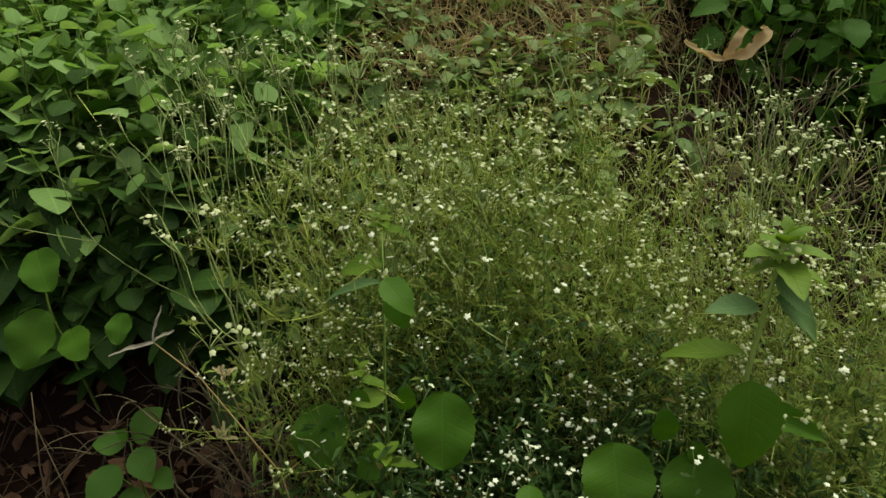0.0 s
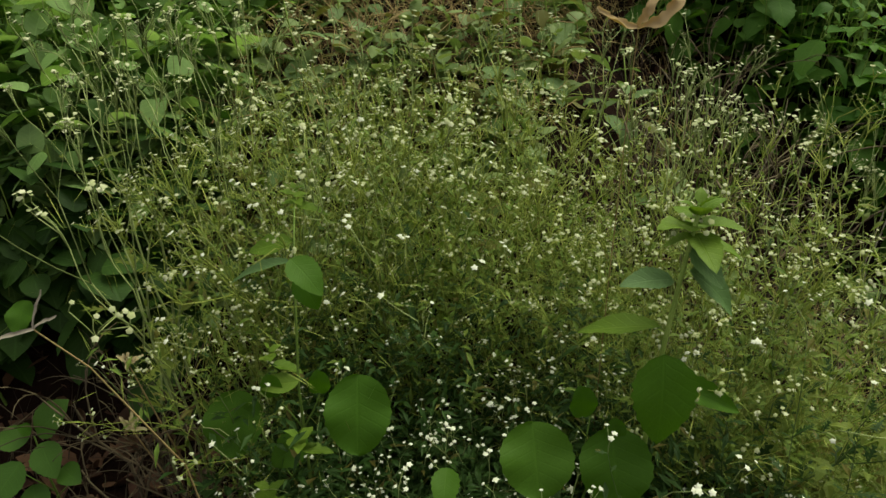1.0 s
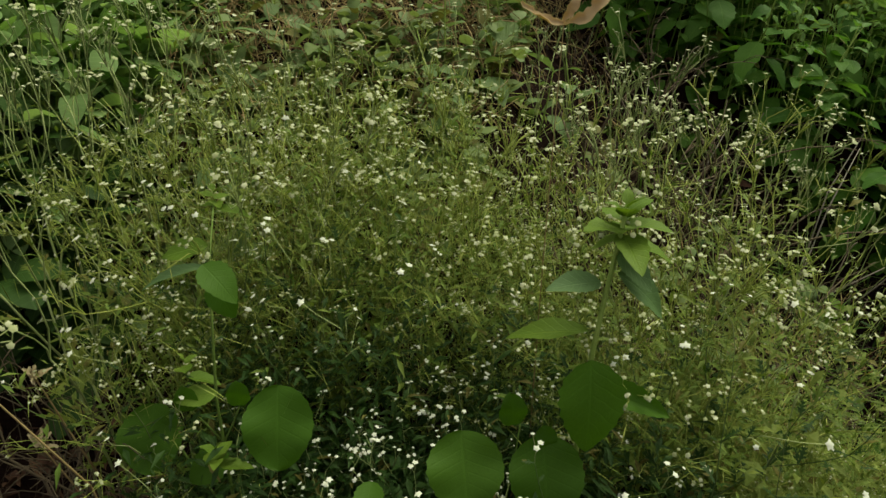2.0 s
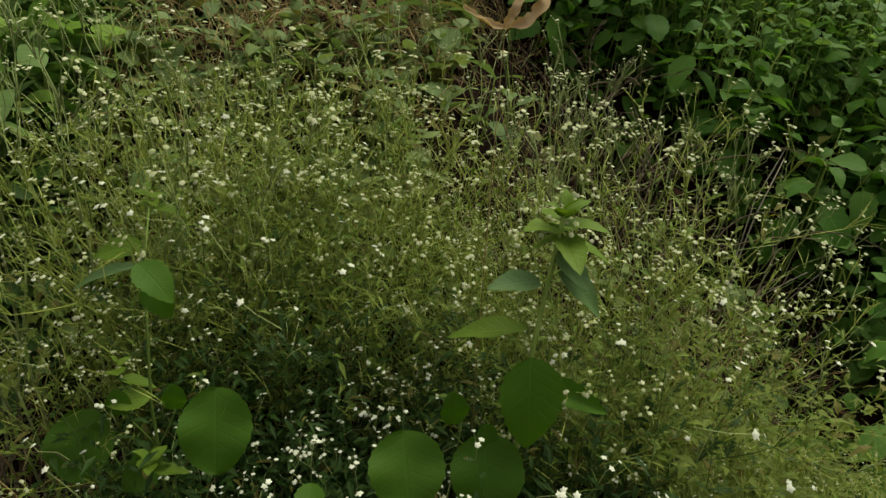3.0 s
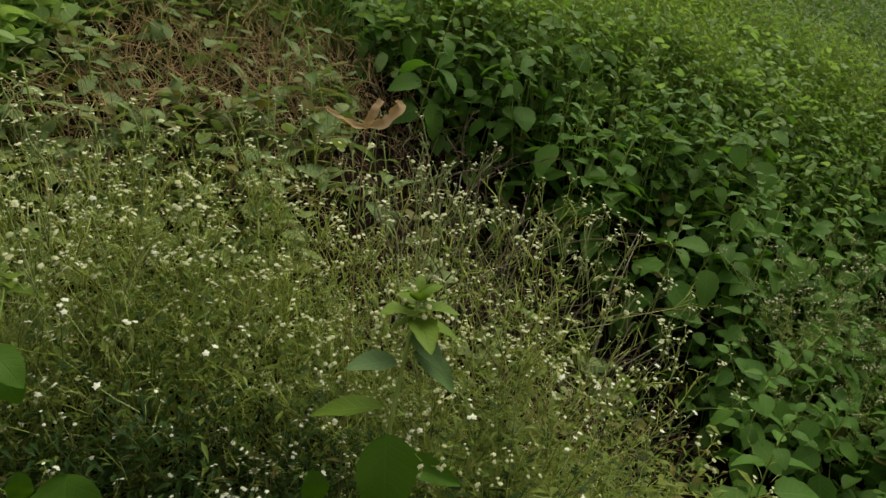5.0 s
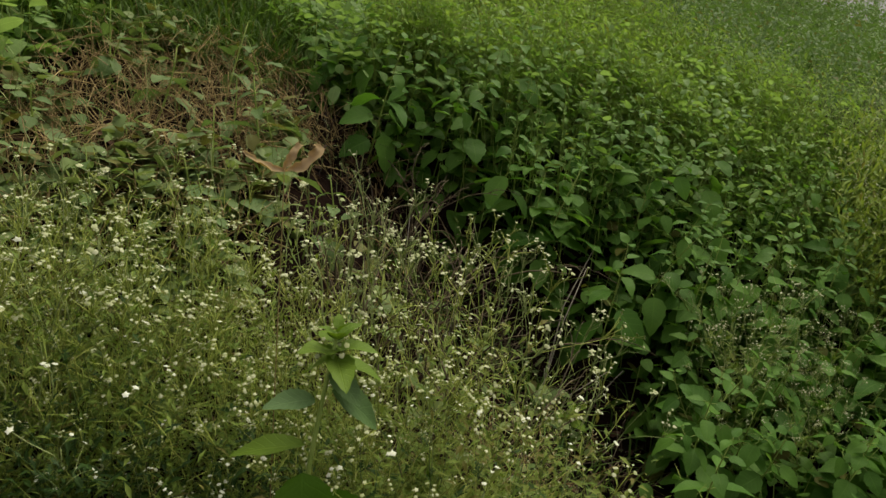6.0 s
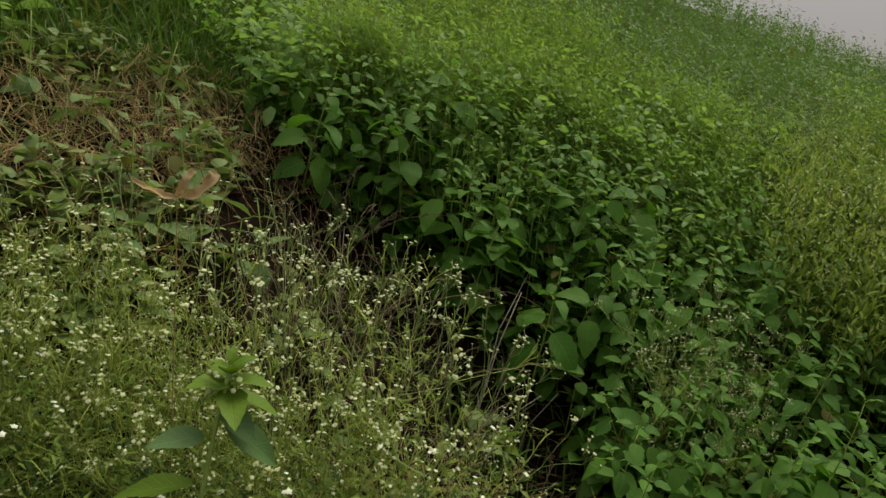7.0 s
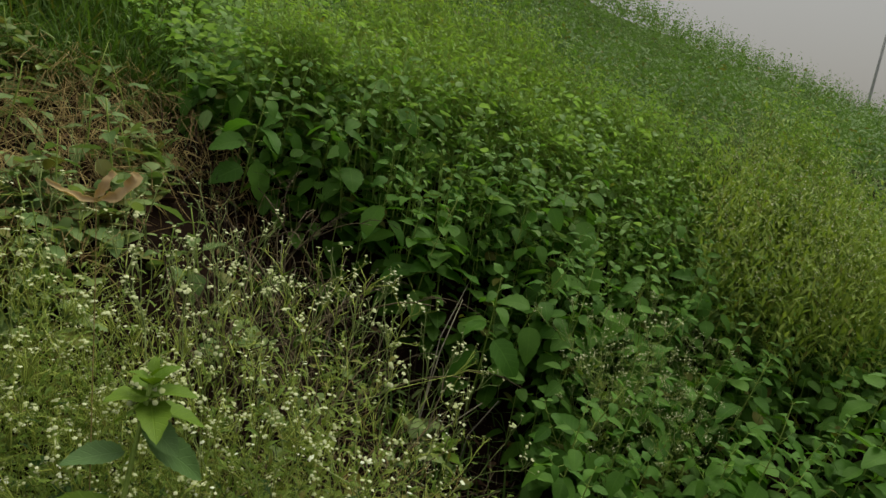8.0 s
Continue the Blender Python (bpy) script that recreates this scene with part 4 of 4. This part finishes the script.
def litter_bed(name, spots, seed, size, label):
    """Dead leaves, curled along their length."""
    r = random.Random(seed)
    geo = Geo()
    for x, y in spots:
        s = r.uniform(0.5, 1.3) * size
        m = Matrix.Translation((x, y, gz(x, y) + r.uniform(0.004, 0.03))) @ Matrix.Rotation(r.uniform(0, 6.28), 4, "Z") @ Matrix.Rotation(r.gauss(0, 0.5), 4, "X") @ Matrix.Rotation(r.gauss(0, 0.6), 4, "Y")
        leaf_shape(geo, s, s * r.uniform(0.25, 0.6), fold=r.uniform(-0.6, 1.4), droop=r.uniform(-0.4, 0.5), rows=4, m=m, teeth=0.0)
    return tagged(new(name, geo.mesh(name, LITTER)), label, "dead leaves", kind="stuff")


def patch(x, y):
    return -0.55 + 0.35 * (y - 1.35) < x < bank_front(y) + 0.1 and not in_gap(x, y)


straw_bed("straw", jitter(-0.6, 1.3, 1.5, 3.0, 0.024, 41, patch), 42, 0.12, "dead brown stalks lying on the bank", 0.17)
litter_bed("dead_leaves", jitter(-0.6, 1.3, 1.5, 3.0, 0.045, 43, patch), 44, 0.06, "brown curled dead leaves on the bank")
straw_bed("straw", jitter(-1.3, -0.1, 0.5, 1.35, 0.055, 45, lambda x, y: x < 0.0), 46, 0.22, "dead brown stalks on bare soil", 0.08, STRAW_SHADE)
straw_bed("straw", jitter(-1.3, -0.1, 0.7, 1.42, 0.1, 145, lambda x, y: x < 0.0), 146, 0.26, "long pale dead stalks over dark soil", 0.12, DEAD_STALK)
litter_bed("dead_leaves", jitter(-1.3, 0.0, 0.5, 1.5, 0.036, 47, lambda x, y: True), 48, 0.06, "brown dead leaves on bare soil")
litter_bed("dead_leaves", jitter(0.9, 1.9, 1.2, 2.6, 0.09, 51, lambda x, y: abs(x - bank_front(y) + 0.1) < 0.3), 52, 0.06, "brown dead leaves at the foot of the bank")
grass_patch("thin_grass", jitter(0.9, 1.9, 1.3, 2.3, 0.06, 53, lambda x, y: -0.1 < bank_front(y) - x < 0.45), 0.22, "thin pale grass between bush and bank", 54, per=2)
straw_bed("straw", jitter(0.75, 1.9, 1.1, 2.6, 0.085, 49, lambda x, y: abs(x - bank_front(y) + 0.12) < 0.3), 50, 0.2, "dead red-brown stalks at the foot of the bank", 0.16, STRAW_SHADE)


# ---------------------------------------------------------------- single weeds in front of the flowers
ROUND = [leaf_mesh("round_leaf", LEAF_BIG, 1.0, w, fold=f, droop=d, teeth=0.022, rows=22, widest=0.48, wave=0.055, cols=3, blunt=0.52) for w, f, d in ((0.86, 0.12, 0.22), (0.92, 0.2, 0.12), (0.82, 0.1, 0.3))]
OVAL = [leaf_mesh("oval_leaf", LEAF_BIG, 1.0, w, fold=f, droop=d, teeth=0.05, rows=16, widest=0.4, wave=0.02, cols=2) for w, f, d in ((0.62, 0.25, 0.2), (0.72, 0.15, 0.3), (0.45, 0.5, 0.15))]
ROUND_DULL = [leaf_mesh("round_leaf", LEAF_BIG, 1.0, w, fold=f, droop=d, teeth=0.025, rows=22, widest=0.46, wave=0.055, cols=3, blunt=0.55) for w, f, d in ((0.9, 0.15, 0.2), (0.8, 0.2, 0.15), (0.84, 0.1, 0.3))]
OVAL_FRESH = leaf_mesh("oval_leaf", LEAF_FRESH, 1.0, 0.66, fold=0.2, droop=0.15, teeth=0.03, rows=16, widest=0.42, wave=0.02, cols=2)
OVAL_LIME = leaf_mesh("oval_leaf", LEAF_LIME, 1.0, 0.62, fold=0.2, droop=0.15, teeth=0.04, rows=16, widest=0.45, wave=0.02, cols=2)
OVAL_PALE = [leaf_mesh("oval_leaf", LEAF_DUSTY, 1.0, w, fold=f, droop=d, teeth=0.05, rows=16, widest=0.4, wave=0.02, cols=2) for w, f, d in ((0.6, 0.25, 0.2), (0.45, 0.35, 0.3))]


def placed_leaf(root, mesh, base, tip, facing=(0, -0.5, 1), wide=1.0):
    """A leaf from base to tip, its upper face towards facing."""
    a, b = Vector(base), Vector(tip)
    y = (b - a).normalized()
    x = y.cross(Vector(facing)).normalized()
    z = x.cross(y)
    s = (b - a).length
    m = Matrix((x, y, z)).transposed().to_4x4()
    return part("leaf", mesh, root, "", Matrix.Translation(a) @ m @ Matrix.Diagonal((s * wide, s, s, 1)))


def tip_rosette(root, at, size, count, meshes, seed):
    """The crowded leaves at a shoot's tip: larger and lower outside, small and upright inside."""
    r = random.Random(seed)
    for k in range(count):
        v = k / (count - 1)
        a, rise = 2.4 * k + r.uniform(-0.3, 0.3), -0.25 + 1.3 * v + r.uniform(-0.2, 0.2)
        s = size * (1.1 - 0.75 * v) * r.uniform(0.8, 1.15)
        d = Vector((math.cos(a) * math.cos(rise), math.sin(a) * math.cos(rise), math.sin(rise))) * s
        base = Vector(at) - Vector((0, 0, 0.035 * size / 0.05 * (1 - v)))
        placed_leaf(root, meshes[k % len(meshes)], base, base + d, (0, 0, 1), r.uniform(0.8, 1.1))


def stem_part(root, lines, material=STEM_HAIRY):
    geo = Geo()
    for points, r0, r1 in lines:
        pts = [Vector(p) for p in points]
        fine = []
        for i in range(len(pts) - 1):
            fine += [pts[i].lerp(pts[i + 1], t) for t in (0, 0.5)]
        fine.append(pts[-1])
        n = len(fine) - 1
        geo.tube(fine, [r0 + (r1 - r0) * i / n for i in range(n + 1)], 6)
    part("stem", geo.mesh("weed_stem", material), root, "hairy green stem")


def tall_weed():
    root = thing("tall_weed", Matrix.Identity(4), "tall green weed with drooping toothed leaves amid white flowers", "weed")
    stem_part(root, [([(0.42, 0.86, gz(0.42, 0.86) - 0.02), (0.39, 0.79, 0.58), (0.398, 0.79, 0.75), (0.416, 0.808, 0.842), (0.438, 0.83, 0.937)], 0.0044, 0.0028)], STEM)
    placed_leaf(root, OVAL_PALE[0], (0.405, 0.806, 0.846), (0.333, 0.79, 0.86), (0, -0.35, 1), 0.85)
    placed_leaf(root, OVAL_PALE[0], (0.427, 0.82, 0.882), (0.472, 0.785, 0.845), (0.2, -0.6, 0.8), 1.0)
    placed_leaf(root, OVAL_PALE[1], (0.432, 0.82, 0.85), (0.525, 0.815, 0.79), (0.3, -0.6, 0.8), 1.0)
    placed_leaf(root, OVAL_LIME, (0.392, 0.796, 0.78), (0.29, 0.84, 0.765), (0.1, -0.2, 1), 0.62)
    placed_leaf(root, OVAL[1], (0.378, 0.74, 0.775), (0.372, 0.68, 0.672), (0, -0.75, 0.6), 1.0)
    placed_leaf(root, OVAL[2], (0.392, 0.775, 0.71), (0.508, 0.746, 0.672), (0, -0.6, 0.8), 0.7)
    placed_leaf(root, OVAL[0], (0.392, 0.783, 0.67), (0.432, 0.837, 0.644), (0, 0, 1))
    tip_rosette(root, (0.438, 0.83, 0.942), 0.074, 12, LIME_LEAVES, 3)


def round_weed():
    root = thing("round_leaved_weed", Matrix.Identity(4), "green weed with large round lower leaves and an upright stem", "weed")
    stem_part(root, [
        ([(-0.108, 0.91, gz(-0.108, 0.91) - 0.02), (-0.112, 0.886, 0.44), (-0.112, 0.886, 0.65), (-0.105, 0.93, 0.83), (-0.118, 1.08, 0.87)], 0.0036, 0.0012),
        ([(-0.11, 0.886, 0.4), (-0.173, 0.92, 0.5), (-0.232, 0.983, 0.57)], 0.0019, 0.0012),
        ([(-0.11, 0.886, 0.48), (-0.065, 0.865, 0.58), (-0.022, 0.859, 0.675)], 0.0019, 0.0012),
        ([(-0.112, 0.886, 0.57), (-0.092, 0.88, 0.61), (-0.08, 0.88, 0.64)], 0.0015, 0.001),
        ([(-0.112, 0.886, 0.57), (-0.13, 0.88, 0.61), (-0.149, 0.88, 0.64)], 0.0015, 0.001),
    ])
    placed_leaf(root, ROUND[1], (-0.232, 0.983, 0.577), (-0.236, 0.905, 0.503), (0, -0.6, 0.8))
    placed_leaf(root, ROUND[0], (-0.02, 0.859, 0.684), (-0.022, 0.776, 0.611), (0.05, -0.6, 0.8))
    placed_leaf(root, ROUND[2], (-0.08, 0.88, 0.639), (-0.079, 0.866, 0.678), (0, -1, 0.5))
    placed_leaf(root, ROUND[2], (-0.149, 0.88, 0.637), (-0.151, 0.866, 0.676), (0, -1, 0.5))
    placed_leaf(root, OVAL_LIME, (-0.11, 0.97, 0.85), (-0.18, 0.975, 0.84), (0, -0.5, 1), 0.9)
    placed_leaf(root, OVAL_PALE[1], (-0.108, 0.93, 0.835), (-0.2, 0.925, 0.83), (0, -0.3, 1), 0.5)
    placed_leaf(root, OVAL[1], (-0.1, 0.88, 0.865), (-0.055, 0.84, 0.84), (0.2, -0.5, 1), 1.0)
    placed_leaf(root, OVAL[1], (-0.095, 0.89, 0.835), (-0.065, 0.87, 0.79), (0.1, -0.7, 0.8))
    placed_leaf(root, OVAL_LIME, (-0.11, 0.885, 0.66), (-0.165, 0.87, 0.665), (-0.1, -0.6, 0.8), 0.9)
    placed_leaf(root, OVAL[1], (-0.108, 0.886, 0.55), (-0.173, 0.865, 0.52), (0, -0.7, 0.8))
    tip_rosette(root, (-0.12, 1.1, 0.885), 0.046, 7, LIME_LEAVES, 5)
    tip_rosette(root, (-0.108, 0.826, 0.61), 0.045, 6, LIME_LEAVES, 6)
    tip_rosette(root, (-0.157, 0.805, 0.535), 0.05, 6, LIME_LEAVES, 8)
    tip_rosette(root, (-0.15, 0.9, 0.71), 0.042, 5, LIME_LEAVES, 12)


def front_round_weed():
    root = thing("round_leaved_weed", Matrix.Identity(4), "low green weed with large round leaves below flowers", "weed")
    stem_part(root, [
        ([(0.26, 0.74, gz(0.26, 0.74) - 0.02), (0.27, 0.78, 0.38), (0.228, 0.8, 0.605)], 0.003, 0.0014),
        ([(0.27, 0.78, 0.38), (0.31, 0.79, 0.5), (0.34, 0.795, 0.6)], 0.0016, 0.0012),
        ([(0.27, 0.78, 0.4), (0.3, 0.79, 0.55), (0.31, 0.8, 0.64)], 0.0014, 0.001),
    ])
    placed_leaf(root, ROUND[1], (0.228, 0.808, 0.622), (0.228, 0.727, 0.554), (0, -0.45, 0.9), 1.1)
    placed_leaf(root, ROUND[0], (0.342, 0.796, 0.612), (0.338, 0.715, 0.54), (0, -0.45, 0.9), 1.15)
    placed_leaf(root, ROUND[2], (0.3, 0.8, 0.632), (0.296, 0.79, 0.68), (0, -1, 0.5))
    placed_leaf(root, ROUND[2], (0.34, 0.795, 0.63), (0.35, 0.775, 0.6), (0, -1, 0.5))
    placed_leaf(root, OVAL[0], (0.1, 0.75, 0.6), (0.09, 0.69, 0.585), (0, -0.5, 1))


def corner_weed():
    root = thing("round_leaved_weed", Matrix.Identity(4), "small fresh green weed with round leaves over soil", "weed")
    b = (-0.68, 1.17, gz(-0.68, 1.17) - 0.02)
    stem_part(root, [([b, (-0.69, 1.16, 0.25), (-0.68, 1.14, 0.38)], 0.003, 0.0015), ([(-0.69, 1.16, 0.22), (-0.72, 1.13, 0.3)], 0.0015, 0.001), ([(-0.69, 1.16, 0.2), (-0.62, 1.13, 0.28)], 0.0015, 0.001)])
    for base, tip in (((-0.66, 1.12, 0.4), (-0.6, 1.13, 0.468)), ((-0.67, 1.11, 0.4), (-0.735, 1.1, 0.41)), ((-0.68, 1.08, 0.37), (-0.715, 1.0, 0.335)), ((-0.645, 1.1, 0.395), (-0.605, 1.04, 0.365)), ((-0.67, 1.12, 0.405), (-0.675, 1.1, 0.435)), ((-0.61, 1.08, 0.35), (-0.565, 1.04, 0.35)), ((-0.66, 1.06, 0.33), (-0.63, 1.0, 0.3))):
        placed_leaf(root, OVAL_FRESH, base, tip, (0, -0.6, 0.9), 1.15)


def bank_foot_weed():
    root = thing("round_leaved_weed", Matrix.Identity(4), "dull green weed with broad round leaves over dark litter", "weed")
    b = (-0.9, 1.42, gz(-0.9, 1.42) - 0.02)
    stem_part(root, [
        ([b, (-0.9, 1.38, 0.42), (-0.89, 1.33, 0.58), (-0.9, 1.36, 0.72)], 0.0036, 0.002),
        ([(-0.9, 1.38, 0.42), (-0.8, 1.36, 0.5), (-0.72, 1.31, 0.588)], 0.002, 0.0012),
        ([(-0.9, 1.38, 0.42), (-0.87, 1.36, 0.5), (-0.845, 1.31, 0.552)], 0.0016, 0.0012),
    ])
    for base, tip, mesh in (((-0.885, 1.31, 0.6), (-0.93, 1.22, 0.52), ROUND_DULL[0]), ((-0.719, 1.31, 0.588), (-0.72, 1.25, 0.55), ROUND_DULL[1]), ((-0.845, 1.31, 0.55), (-0.8, 1.24, 0.535), ROUND_DULL[2]), ((-0.9, 1.36, 0.72), (-0.85, 1.28, 0.67), ROUND_DULL[1])):
        placed_leaf(root, mesh, base, tip, (0, -0.6, 0.8))


def lime_weed():
    root = thing("young_weed", Matrix.Identity(4), "young yellow-green weed with pointed leaves at the bank foot", "weed", "young weeds")
    stem_part(root, [([(1.5, 1.7, gz(1.5, 1.7) - 0.02), (1.5, 1.69, 0.12), (1.505, 1.685, 0.2)], 0.003, 0.0015)])
    tip_rosette(root, (1.505, 1.685, 0.22), 0.1, 8, LIME_LEAVES, 9)
    tip_rosette(root, (1.5, 1.69, 0.13), 0.09, 5, LIME_LEAVES, 10)
    for x, y, s, turn in ((1.2, 1.25, 1.0, 20), (1.12, 1.08, 0.85, 70), (1.02, 0.98, 0.95, 200), (1.34, 1.3, 0.7, 30), (1.1, 0.9, 0.9, 130)):
        copy_thing(root, Matrix.Translation((x, y, gz(x, y))) @ Matrix.Rotation(radians(turn), 4, "Z") @ Matrix.Scale(s, 4) @ Matrix.Translation((-1.5, -1.7, -gz(1.5, 1.7))))


tall_weed()
round_weed()
front_round_weed()
corner_weed()
bank_foot_weed()
lime_weed()


# ---------------------------------------------------------------- dry leaves caught on the stalks, twigs, the far pole
def curled_strip(geo, points, widths, curl, steps=5, seed=0):
    """A dry strip, curled into a trough along its length, crinkled and ragged along its rim, with thickness."""
    r = random.Random(seed)
    stops = [Vector(p) for p in points]
    pts, wide = [], []
    for i in range(len(stops) - 1):
        for t in (0, 0.25, 0.5, 0.75):
            pts.append(stops[i].lerp(stops[i + 1], t) + Vector((r.uniform(-1, 1), r.uniform(-1, 1), r.uniform(-1, 1))) * 0.0012)
            wide.append((widths[i] + (widths[i + 1] - widths[i]) * t) * r.uniform(0.8, 1.2))
    pts.append(stops[-1])
    wide.append(widths[-1])
    verts = []
    for i, p in enumerate(pts):
        d = (pts[min(i + 1, len(pts) - 1)] - pts[max(i - 1, 0)]).normalized()
        side = d.cross(Vector((0, -0.6, 0.8))).normalized()
        up = side.cross(d)
        twist = 0.5 * math.sin(0.7 * i + seed)
        side, up = side * math.cos(twist) + up * math.sin(twist), up * math.cos(twist) - side * math.sin(twist)
        for layer in (0, 1):
            for k in range(steps):
                a = (k / (steps - 1) - 0.5) * curl
                verts.append(p + side * wide[i] * math.sin(a) / curl * 2 + up * wide[i] * (1 - math.cos(a)) / curl * 2 + up * 0.0008 * layer)
    faces = []
    n = 2 * steps
    for i in range(len(pts) - 1):
        for k in range(steps - 1):
            faces.append((i * n + k, i * n + k + 1, (i + 1) * n + k + 1, (i + 1) * n + k))
            faces.append((i * n + steps + k, (i + 1) * n + steps + k, (i + 1) * n + steps + k + 1, i * n + steps + k + 1))
    geo.add(verts, faces)


def dry_leaf():
    root = thing("dry_leaf", Matrix.Translation((0.374, 0.95, 1.144)) @ Matrix.Diagonal((0.76, 0.8, 0.8, 1)), "tan curled dead leaf caught on flower stalks", "dead leaf")
    for n, (pts, widths, curl) in enumerate((
        (((0, 0, 0), (-0.03, -0.01, 0.006), (-0.056, -0.014, 0.018), (-0.078, -0.01, 0.036)), (0.005, 0.009, 0.008, 0.003), 2.2),
        (((0, 0, 0), (0.008, -0.005, 0.02), (0.018, -0.006, 0.036), (0.03, 0.0, 0.05)), (0.005, 0.01, 0.012, 0.008), 2.0),
        (((0.002, 0, 0), (0.03, -0.012, 0.01), (0.052, -0.012, 0.022), (0.062, -0.006, 0.044), (0.056, 0.0, 0.052)), (0.005, 0.012, 0.014, 0.011, 0.004), 2.0),
    )):
        geo = Geo()
        curled_strip(geo, pts, widths, curl, seed=n)
        part("lobe", geo.mesh("dry_lobe", DRY), root)
    stalk = Geo()
    g = (gz(0.4, 1.05) - 1.15) / 0.8
    stalk.tube([Vector(p) for p in ((0, 0, 0.002), (0.004, 0.02, -0.12), (0.006, 0.04, -0.5), (0.01, 0.06, g))], [0.0008, 0.0009, 0.0011, 0.0014], 5)
    part("stalk", stalk.mesh("dry_stalk", STRAW), root)


def dry_pod():
    root = thing("dry_pod", Matrix.Translation((-0.379, 0.742, 0.856)) @ Matrix.Diagonal((0.85, 0.85, 0.85, 1)), "pale split dry pod on a thin twig", "dry pod")
    for pts, widths in ((((0, 0, 0), (-0.03, -0.004, -0.006), (-0.067, -0.008, -0.017)), (0.003, 0.0033, 0.001)), (((0, 0, 0), (0.004, 0.01, 0.022), (0.014, 0.021, 0.05)), (0.0022, 0.0024, 0.0008)), (((0, 0, 0), (0.016, 0.003, 0.009), (0.032, 0.007, 0.016)), (0.003, 0.003, 0.001))):
        geo = Geo()
        curled_strip(geo, pts, widths, 1.6)
        part("pod_half", geo.mesh("pod_half", POD), root)
    stalk = Geo()
    stalk.tube([Vector(p) for p in ((0, 0, 0), (0.05, 0.02, -0.08), (0.14, 0.05, -0.3), (0.2, 0.1, (gz(-0.21, 0.83) - 0.866) / 0.85))], [0.001, 0.0012, 0.0016, 0.002], 4)
    part("stalk", stalk.mesh("dry_stalk", STRAW), root)


def withered_flower(at, seed):
    r = random.Random(seed)
    root = thing("withered_flower", Matrix.Translation(at), "cream withered flower cluster on a dead stalk", "dead flower", "withered flowers")
    for k in range(9):
        a, rise, l = r.uniform(0, 6.28), r.uniform(-0.1, 1.1), r.uniform(0.012, 0.03)
        d = Vector((math.cos(a) * math.cos(rise), math.sin(a) * math.cos(rise), math.sin(rise))) * l
        geo = Geo()
        curled_strip(geo, ((0, 0, 0), tuple(d * 0.5), tuple(d)), (0.002, 0.0045, 0.002), 1.8, seed=seed + k)
        part("petal", geo.mesh("withered_petal", CREAM), root)
    stalk = Geo()
    g = gz(at[0] + 0.08, at[1] + 0.1) - at[2]
    stalk.tube([Vector(p) for p in ((0, 0, 0), (0.02, 0.03, 0.3 * g), (0.08, 0.1, g))], [0.0012, 0.0016, 0.002], 4)
    part("stalk", stalk.mesh("dry_stalk", STRAW), root)


def dry_twig(points, radius, label, material=STRAW):
    geo = Geo()
    pts = [Vector(p) for p in points]
    geo.tube(pts, [radius * (1 - 0.5 * i / (len(pts) - 1)) for i in range(len(pts))], 5)
    tagged(new("dry_twig", geo.mesh("dry_twig", material)), label, "twig", "dry twigs")


dry_leaf()
dry_pod()
for k, at in enumerate(((-0.403, 1.0, 0.629), (-0.425, 1.0, 0.496))):
    withered_flower(at, 500 + 20 * k)
for pts in (((1.5, 1.9, gz(1.5, 1.9) - 0.02), (1.6, 1.98, 0.47), (1.75, 2.06, 0.67)), ((1.47, 1.86, gz(1.47, 1.86) - 0.02), (1.57, 1.92, 0.44), (1.68, 1.99, 0.61))):
    dry_twig(pts, 0.003, "pale dead stem leaning against the leafy bank", POD)
for x, y, dx, dz in ((1.5, 1.8, -0.1, 0.24), (1.46, 1.75, 0.16, 0.22), (1.66, 1.84, 0.1, 0.3), (1.2, 2.1, 0.05, 0.35), (1.08, 2.25, -0.04, 0.4)):
    dry_twig(((x, y, gz(x, y) - 0.02), (x + dx * 0.4, y + 0.01, gz(x, y) + dz * 0.45), (x + dx, y - 0.06, gz(x, y) + dz)), 0.0028, "thin bleached twig leaning at the bank foot", POD)
dry_twig(((-0.66, 1.03, gz(-0.66, 1.03) + 0.06), (-0.4, 0.98, 0.22), (-0.15, 0.9, 0.25), (0.0, 0.86, gz(0, 0.86))), 0.002, "long pale dry stalk lying over litter")


for pts, radius in (
    (((-0.88, 1.1, gz(-0.88, 1.1) - 0.01), (-0.87, 1.12, 0.33), (-0.857, 1.15, 0.5)), 0.0022),
    (((-0.8, 1.08, gz(-0.8, 1.08) - 0.01), (-0.83, 1.12, 0.27), (-0.88, 1.16, 0.42)), 0.0018),
    (((-1.05, 1.04, gz(-1.05, 1.04) + 0.02), (-0.9, 1.05, 0.2), (-0.74, 1.06, gz(-0.74, 1.06) + 0.03)), 0.002),
    (((-0.57, 0.99, 0.3), (-0.45, 0.95, 0.26), (-0.32, 0.9, gz(-0.32, 0.9))), 0.0016),
    (((-0.76, 1.22, gz(-0.76, 1.22) - 0.01), (-0.74, 1.2, 0.28), (-0.7, 1.19, 0.4)), 0.0016),
):
    dry_twig(pts, radius, "thin brown dry stalk over dark litter", DEAD_STALK)


def far_pole():
    x, y = 0.337 + 30 * 0.8685, -0.127 + 30 * 0.4957
    geo = Geo()
    geo.tube([Vector((x, y, gz(x, y) - 0.3)), Vector((x, y, 3.0)), Vector((x, y, 6.1))], [0.06, 0.055, 0.045], 8)
    tagged(new("pole", geo.mesh("pole", POLE)), "thin grey pole behind the hill crest", "pole")


far_pole()
